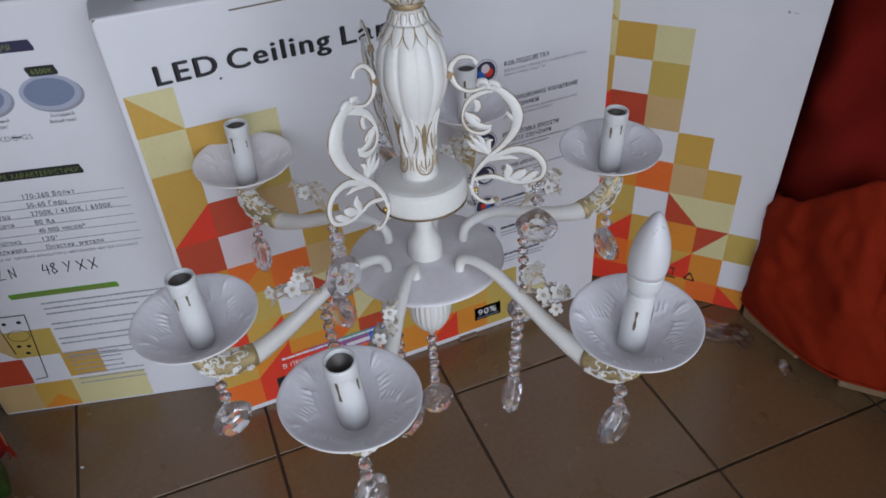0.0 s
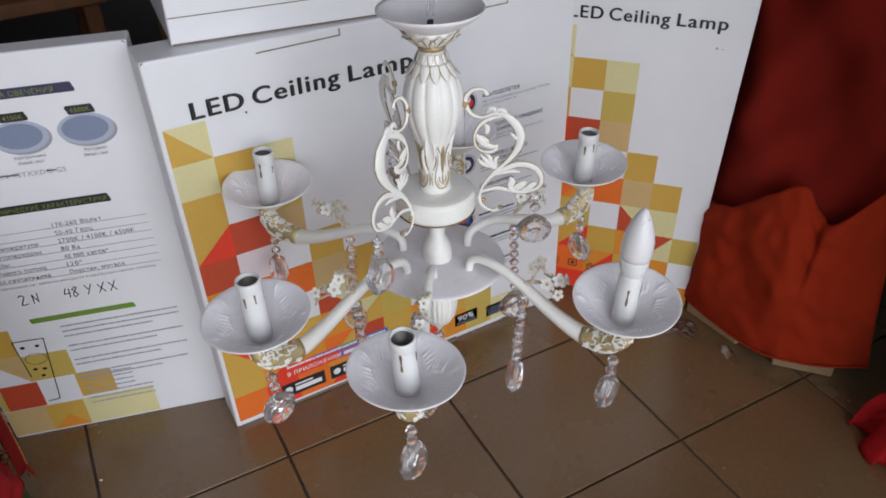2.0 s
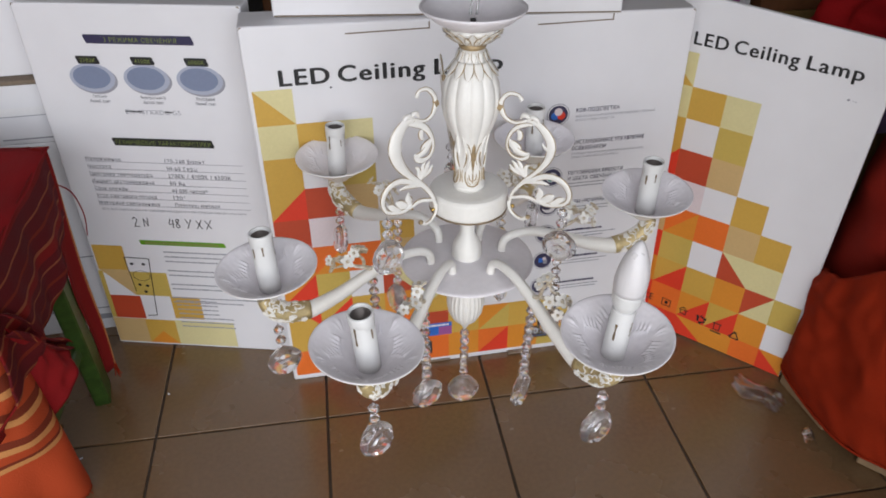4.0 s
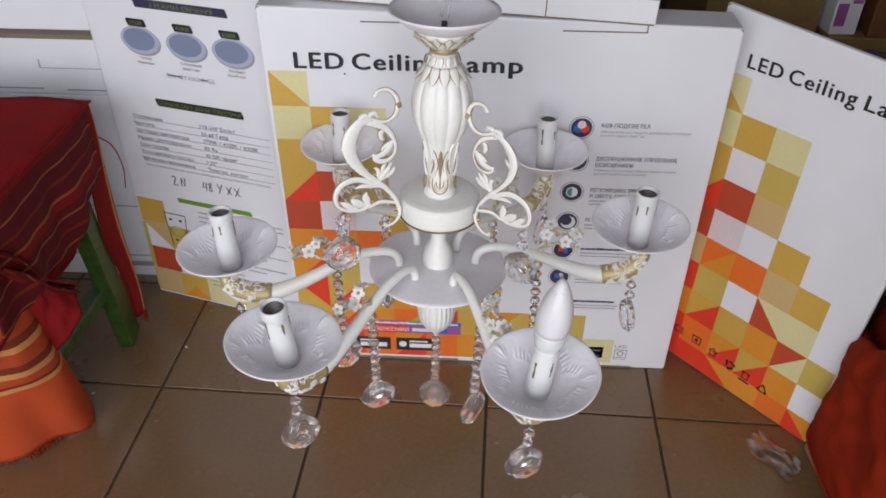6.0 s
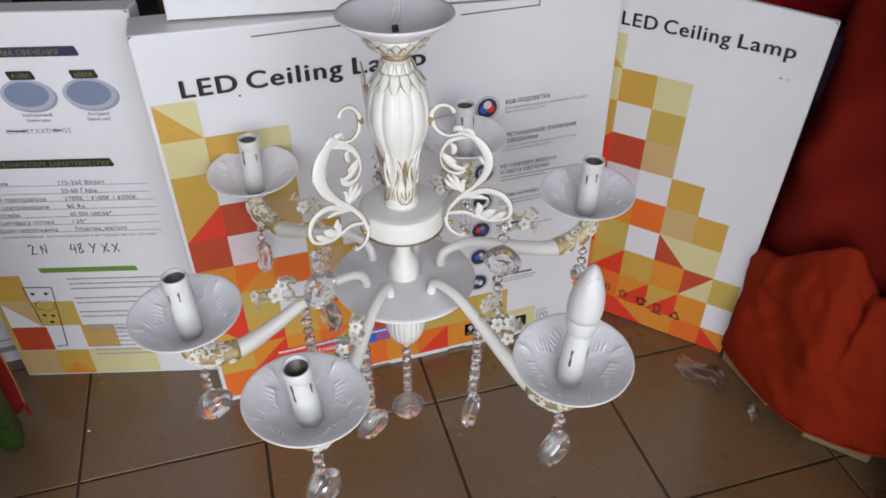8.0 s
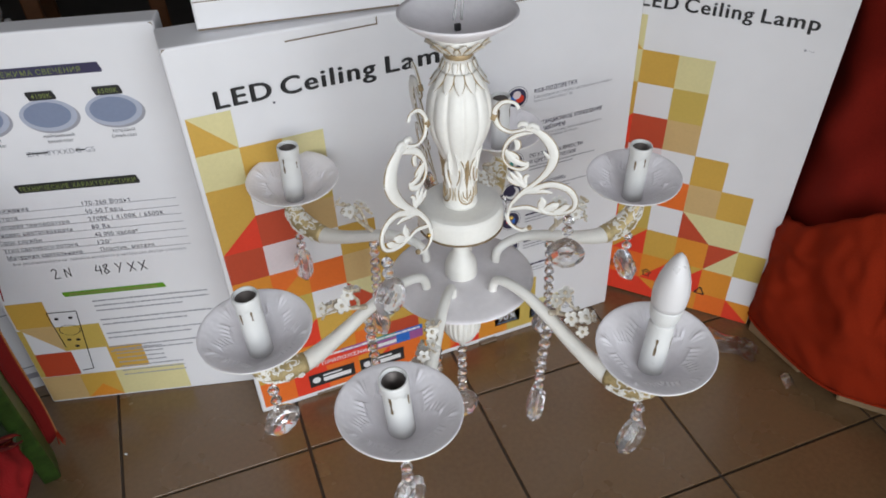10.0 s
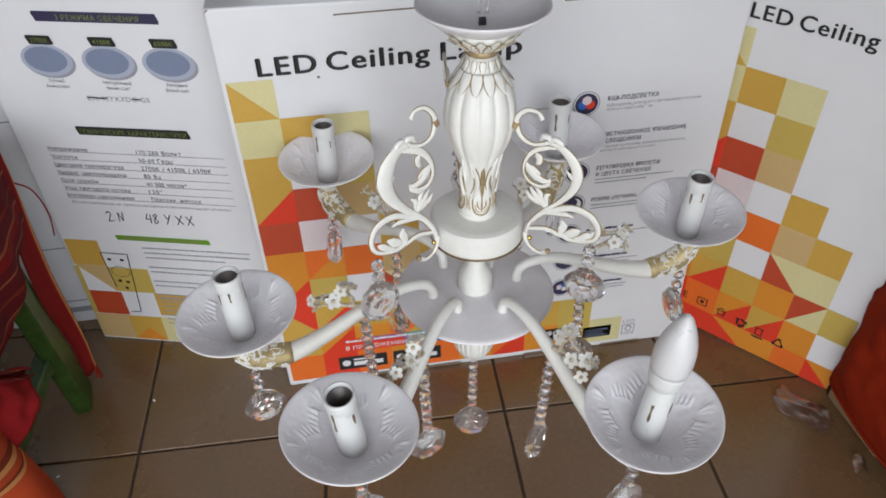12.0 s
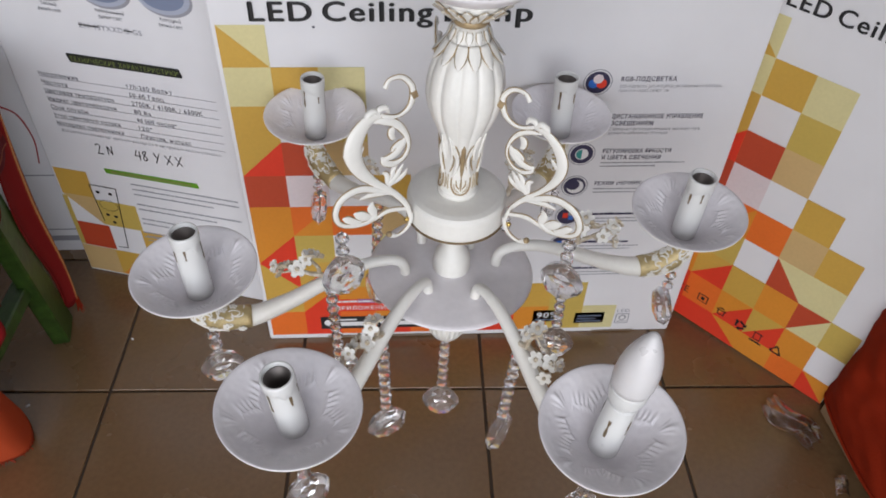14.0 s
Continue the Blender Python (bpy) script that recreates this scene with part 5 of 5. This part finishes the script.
# turned-out flap with its rolled striped edge
rows = []
for k in range(17):
    t = k / 16
    row = []
    for j in range(25):
        q = j / 24
        a = Vector((-0.408, 0.690, 0.455)).lerp(Vector((-0.390, 0.818, 0.300)), q)
        b = Vector((-0.425, 0.720, 0.36)).lerp(Vector((-0.425, 0.762, 0.215)), q)
        c = a.lerp(b, t)
        row.append((c.x + 0.016 * math.sin(math.pi * t) * (0.3 + q) + wrinkle((q, t, 8), 0.008, 4), c.y, c.z))
    rows.append(row)
part("turned_flap", sheet(rows, 0.003), CRIMSON, cloth, "plain crimson turned-out flap", True)
rows, uvs = [], []
for k in range(13):
    a = 2 * math.pi * k / 12 * 0.8 + 0.6
    row = []
    for j in range(31):
        q = j / 30
        c = Vector((-0.402, 0.680, 0.470)).lerp(Vector((-0.386, 0.820, 0.303)), q)
        r = 0.0165 - 0.010 * q + 0.003 * math.sin(9 * q)
        row.append((c.x + r * math.cos(a), c.y + 0.3 * r * math.sin(a), c.z + r * math.sin(a) + 0.006 * math.sin(8 * q)))
    rows.append(row)
    uvs.append([0.02 + 0.42 * ((q_ / 30 * 0.55 + k / 12 * 0.75) % 1.0) for q_ in range(31)])
part("rolled_edge", sheet(rows, 0.002, uvs), STRIPED, cloth, "striped edge rolled outwards", True)
fringe_rnd = random.Random(9)
fringe = bmesh.new()
for p, q in zip(hem_line, hem_line[1:]):
    for k in range(4):
        if fringe_rnd.random() < 0.3:
            continue
        c = Vector(p).lerp(Vector(q), k / 4)
        out = Vector((0.6, -0.8, 0)) * fringe_rnd.uniform(0.001, 0.010) + Vector((fringe_rnd.uniform(-0.004, 0.004), fringe_rnd.uniform(-0.004, 0.004), 0))
        tube([(c.x, c.y, c.z + 0.004), (c.x + out.x * 0.5, c.y + out.y * 0.5, 0.008), (c.x + out.x, c.y + out.y, 0.0025)], [0.0012, 0.0007], 4, bm=fringe, steps=2)
for k in range(14):
    y = 1.062 + 0.014 * k / 14
    tube([(-0.420, y, 0.048), (-0.419 + fringe_rnd.uniform(-0.006, 0.006), y + fringe_rnd.uniform(-0.004, 0.006), 0.016)], [0.0010, 0.0006], 4, bm=fringe, steps=2)
tagged(part("fringe", fringe, RED_CLOTH, cloth, "short loose red fringe"), kind="stuff")
thread = tube([(-0.42, 1.082, 0.470), (-0.405, 1.10, 0.44), (-0.398, 1.105, 0.39), (-0.402, 1.10, 0.345)], [0.0014, 0.0010], 6)
part("loose_thread", thread, CRIMSON, cloth, smooth=True)

# seat under a red cover
stool = thing("wooden_stool", place(0, 0, 0), "pale bare wooden stool under a red cover", "stool")
for x, y in ((1.00, 0.77), (1.075, 0.50), (1.12, 0.78), (1.13, 0.60)):
    part("leg", box_bm(x, x + 0.035, y, y + 0.035, 0, 0.22, 0.003, 1), PALE_WOOD, stool)
part("rail", beam((0.952, 0.80, 0.016), (0.960, 0.66, 0.016), 0.022, 0.030), PALE_WOOD, stool)
part("rail", beam((0.975, 0.585, 0.018), (1.050, 0.495, 0.018), 0.022, 0.034), PALE_WOOD, stool)
part("seat_board", box_bm(1.02, 1.16, 0.52, 0.80, 0.22, 0.24, 0.003, 1), PALE_WOOD, stool)

HEM = curve_points([(0.980, 0.850, 0.030), (0.944, 0.800, 0.036), (0.930, 0.70, 0.038), (0.938, 0.605, 0.040), (0.968, 0.540, 0.044), (1.022, 0.488, 0.046), (1.082, 0.448, 0.046)], 12)
RIM = curve_points([(1.003, 0.855, 0.255), (0.966, 0.800, 0.285), (0.956, 0.735, 0.315), (0.948, 0.660, 0.385), (0.962, 0.610, 0.420), (0.995, 0.562, 0.362), (1.040, 0.485, 0.470)], 12)
OUT = Vector((-0.90, -0.43, 0))
rows = []
for k in range(44):
    t = k / 43
    row = []
    for j, (h, r) in enumerate(zip(HEM, RIM)):
        s_ = j / (len(HEM) - 1)
        u = min(t / 0.9, 1)
        c = h.lerp(r, u)
        lap = s_ - 0.80 - 0.22 * (u - 1)
        f = 0.016 * math.sin(math.pi * u) + wrinkle((s_ * 3, u * 1.6, 1), 0.026, 1.6) * math.sin(math.pi * u) + wrinkle((s_ * 3, u * 2, 6), 0.014, 4) * (0.3 + 0.7 * u) + 0.006 * abs(noise.noise(Vector((s_ * 9 + u * 5, u * 3, 4))))
        f += 0.020 * smoothstep(lap / 0.03) * smoothstep(1 - lap / 0.25) * smoothstep(u * 2 - 0.6)
        f += 0.014 * math.exp(-((u - 0.90 + 0.2 * s_) * 9) ** 2) * (1 - smoothstep((s_ - 0.4) / 0.2))
        c = c + OUT * f
        if t > 0.9:
            c = c - OUT * 0.028 * (t - 0.9) / 0.1 + Vector((0, 0, -0.016 * ((t - 0.9) / 0.1) ** 2))
        row.append(c)
    rows.append(row)
cover = thing("cloth_cover", place(0, 0, 0), "orange-red cotton cover draped in folds over a seat", "cover")
part("cloth", sheet(rows, 0.003), RED_CLOTH, cover, smooth=True)
part("hem", tube([Vector(p) + OUT * 0.001 for p in rows[0][::6]], [0.0028, 0.0028], 8, steps=4), RED_CLOTH, cover, "doubled stitched hem", True)

BASE = curve_points([(1.04, 0.905, 0.20), (0.990, 0.845, 0.22), (0.976, 0.775, 0.25), (0.962, 0.690, 0.28), (0.985, 0.610, 0.30), (1.020, 0.545, 0.33), (1.052, 0.478, 0.44), (1.13, 0.41, 0.50), (1.30, 0.30, 0.55), (1.6, 0.27, 0.6)], 10)
drape_rows = []
for k in range(46):
    t = k / 45
    row = []
    for j, b in enumerate(BASE):
        s_ = j / (len(BASE) - 1)
        z = b.z + (1.235 - b.z) * t
        lean = 0.014 + 0.05 * smoothstep(t * 3) + 0.19 * t - 0.034 * math.exp(-((t - 0.13 - 0.10 * s_) * 13) ** 2) * (1 - smoothstep((s_ - 0.30) / 0.15))
        f = 0.030 * math.sin(5.5 * s_ * 3 + 7 * t) * smoothstep(t * 3) + wrinkle((s_ * 3, t * 3, 2), 0.055, 1.3) * smoothstep(t * 4) + wrinkle((s_ * 2.4 + t, t * 5, 9), 0.022, 3.0) * smoothstep(t * 6) + 0.020 * math.sin(19 * t - 9 * s_ + 1.5 * math.sin(9 * s_)) * smoothstep(t * 5 - 0.6) * (1 - t)
        c = b - OUT * (lean + f)
        row.append((c.x, c.y, z))
    drape_rows.append(row)
drape = thing("hanging_cloth", place(0, 0, 0), "red cloth hanging in folds behind the seat, its shade put into the colour", "cloth")
part("cloth", sheet(drape_rows, 0.003), SHADED_RED, drape, smooth=True)
rail = thing("cloth_rail", place(0, 0, 0), "dark wooden rail on posts that carries the hanging cloth", "rail")
part("bar", beam((1.13, 1.0, 1.25), (1.30, 0.50, 1.25), 0.02, 0.02), DARK_WOOD, rail)
part("bar", beam((1.30, 0.50, 1.25), (1.85, 0.36, 1.25), 0.02, 0.02), DARK_WOOD, rail)
part("post", box_bm(1.84, 1.87, 0.345, 0.375, 0, 1.24, 0.003, 1), DARK_WOOD, rail)
part("post", box_bm(1.285, 1.315, 0.485, 0.515, 0, 1.24, 0.003, 1), DARK_WOOD, rail)

# a bright red bundle on the stock
bundle = bmesh.new()
bmesh.ops.create_uvsphere(bundle, u_segments=48, v_segments=24, radius=1)
for w in bundle.verts:
    d = 1 + 0.18 * noise.noise(w.co * 2.2) + 0.10 * math.sin(9 * math.atan2(w.co.y, w.co.x)) * abs(w.co.z)
    w.co = Vector((w.co.x * 0.19 * d, w.co.y * 0.13 * d, max(w.co.z, -0.6) * 0.085 * d))
red_bundle = thing("cloth_bundle", place(1.36, 1.28, 0.582), "bright red folded cloth bundle on a carton", "cloth")
RED_BRIGHT = material("bright_red_cotton", (0.38, 0.010, 0.012), 0.85, vary=0.15, scale=9, bump=0.4, bump_scale=300, Specular_IOR_Level=0.12)
part("cloth", bundle, RED_BRIGHT, red_bundle, smooth=True)
plain_carton(1.14, 1.56, 1.14, 1.44, 0, 0.51, KRAFT, "brown carton under a red bundle", 0)

# violet film lying loose over the stock
FILM_VIOLET = material("violet_film", (0.13, 0.085, 0.17), 0.22, vary=0.3, scale=12, bump=0.4, bump_scale=40)
film_rows = []
for i in range(29):
    row = []
    for j in range(33):
        a, b = i / 28, j / 32
        x, y = 0.985 + 0.56 * b, 1.02 + 0.44 * a
        top = 0.515 if x > 1.12 and y > 1.12 else 0.515 - 0.10 * max(smoothstep((1.12 - x) / 0.12), smoothstep((1.12 - y) / 0.12))
        row.append((x, y, top + 0.012 + 0.018 * abs(noise.noise(Vector((x * 9, y * 7, 2)))) + 0.006 * noise.noise(Vector((x * 30, y * 24, 5)))))
    film_rows.append(row)
film_sheet = thing("plastic_film", place(0, 0, 0), "loose crumpled violet plastic film over a carton", "plastic film")
part("film", sheet(film_rows, 0.0008), FILM_VIOLET, film_sheet)

# unseen block added to shade the right-hand floor, a red cloth at its foot
DARK_FILL = material("dark_fill", (0.018, 0.013, 0.011), 0.6, vary=0.25, scale=6, bump=0.2, bump_scale=60)
cabinet = thing("cabinet", place(0, 0, 0), "unseen black block added to keep daylight off the right-hand floor", "cabinet")
part("body", box_bm(0.892, 1.75, -0.75, 0.182, 0.03, 1.55, 0.006, 2), DARK_FILL, cabinet)
part("plinth", box_bm(0.905, 1.73, -0.72, 0.17, 0.0, 0.03, 0.002, 1), DARK_FILL, cabinet)
part("top_board", box_bm(0.885, 1.765, -0.765, 0.19, 1.55, 1.575, 0.004, 2), DARK_FILL, cabinet)

# near-black box stands in for the dark gap beside the stool
dark_gap_box = thing("dark_gap_box", place(0, 0, 0), "low black box added for the dark gap beside the red covered stool", "cabinet")
part("body", box_bm(1.105, 1.70, 0.20, 0.405, 0.03, 0.44, 0.005, 2), DARK_FILL, dark_gap_box)
part("plinth", box_bm(1.115, 1.69, 0.21, 0.395, 0.0, 0.03, 0.002, 1), DARK_FILL, dark_gap_box)

# low red cloth beside the seat
low_rows = []
for k in range(14):
    t = k / 13
    low_rows.append([(0.960 + 0.065 * t - 0.05 * s_ + 0.02 * math.sin(9 * s_), 0.385 - 0.13 * s_ - 0.03 * t + 0.010 * math.sin(20 * s_ + 2 * t), 0.004 + 0.075 * math.sin(math.pi * 0.62 * t) + 0.012 * t * math.sin(17 * s_)) for s_ in (j / 30 for j in range(31))])
fallen = thing("fallen_cloth", place(0, 0, 0), "bright red cloth bunched on the floor tiles", "cloth")
part("cloth", sheet(low_rows, 0.003), RED_BRIGHT, fallen, smooth=True)

# crumpled clear bag on the floor
film_mat = bpy.data.materials.new("clear_film")
film_mat.use_nodes = True
fn = film_mat.node_tree
clear, shine, both = fn.nodes.new("ShaderNodeBsdfTransparent"), fn.nodes.new("ShaderNodeBsdfGlossy"), fn.nodes.new("ShaderNodeMixShader")
clear.inputs[0].default_value, shine.inputs["Roughness"].default_value = (0.95, 0.94, 0.97, 1), 0.14
weight = fn.nodes.new("ShaderNodeLayerWeight")
weight.inputs[0].default_value = 0.52
fn.links.new(weight.outputs["Facing"], both.inputs[0])
fn.links.new(clear.outputs[0], both.inputs[1])
fn.links.new(shine.outputs[0], both.inputs[2])
fn.links.new(both.outputs[0], fn.nodes["Material Output"].inputs[0])
bag_rows = []
for i in range(25):
    row = []
    for j in range(17):
        a, b = i / 24 - 0.5, j / 16 - 0.5
        h = 0.004 + 0.020 * (0.5 - abs(b)) * (1 - abs(a)) + 0.006 * noise.noise(Vector((a * 3, b * 5, 2))) + 0.0012 * abs(noise.noise(Vector((a * 5, b * 9, 7))))
        taper = 1 - 1.3 * abs(a) ** 2
        row.append((a * 0.105 + 0.004 * math.sin(b * 14), b * 0.060 * taper + 0.005 * math.sin(a * 9), max(h, 0.001)))
    bag_rows.append(row)
bag = thing("plastic_bag", place(0.880, 0.775, 0.001, 0, 0, -58), "crumpled clear plastic bag lying on the floor", "plastic bag")
part("film", sheet(bag_rows, 0.0006), film_mat, bag)

# small bits on the floor
scrap_rows = [[((i / 8 - 0.5) * 0.034, (j / 6 - 0.5) * 0.022, 0.002 + 0.012 * math.sin(math.pi * j / 6) + 0.005 * noise.noise(Vector((i * 0.6, j * 0.7, 3)))) for j in range(7)] for i in range(9)]
scrap = thing("plastic_scrap", place(0.916, 0.648, 0.001, 0, 0, 70), "small scrap of clear plastic on the floor", "plastic scrap")
part("film", sheet(scrap_rows, 0.0006), film_mat, scrap)
crumb_mesh = mesh_of("paper", box_bm(-0.0028, 0.0028, -0.0018, 0.0018, 0, 0.0014, 0.0004, 1), PRINT["w"])
for x, y, turn in ((-0.458, 0.860, 20), (-0.313, 1.005, -35)):
    crumb = thing("paper_crumb", place(x, y, 0.0005, 0, 0, turn), "tiny white paper crumb on the tiles", "paper crumb", "crumbs on the floor")
    part("paper", crumb_mesh, None, crumb)

# ---- floor tiles ----
tile_mesh = mesh_of("tile", box_bm(-0.1638, 0.1638, -0.1638, 0.1638, -0.006, 0.0, 0.0007, 1), TILE)
floor = bpy.data.objects["floor"]
for i in range(-6, 8):
    for j in range(-8, 5):
        m = place(0.341, 0.869, 0, 0, 0, -1.5) @ place((i + 0.5) * 0.333, (j + 0.5) * 0.333, 0)
        if -2.0 < m.translation.x < 2.55 and -1.9 < m.translation.y < 2.2:
            part("tile", tile_mesh, None, floor, at=m)
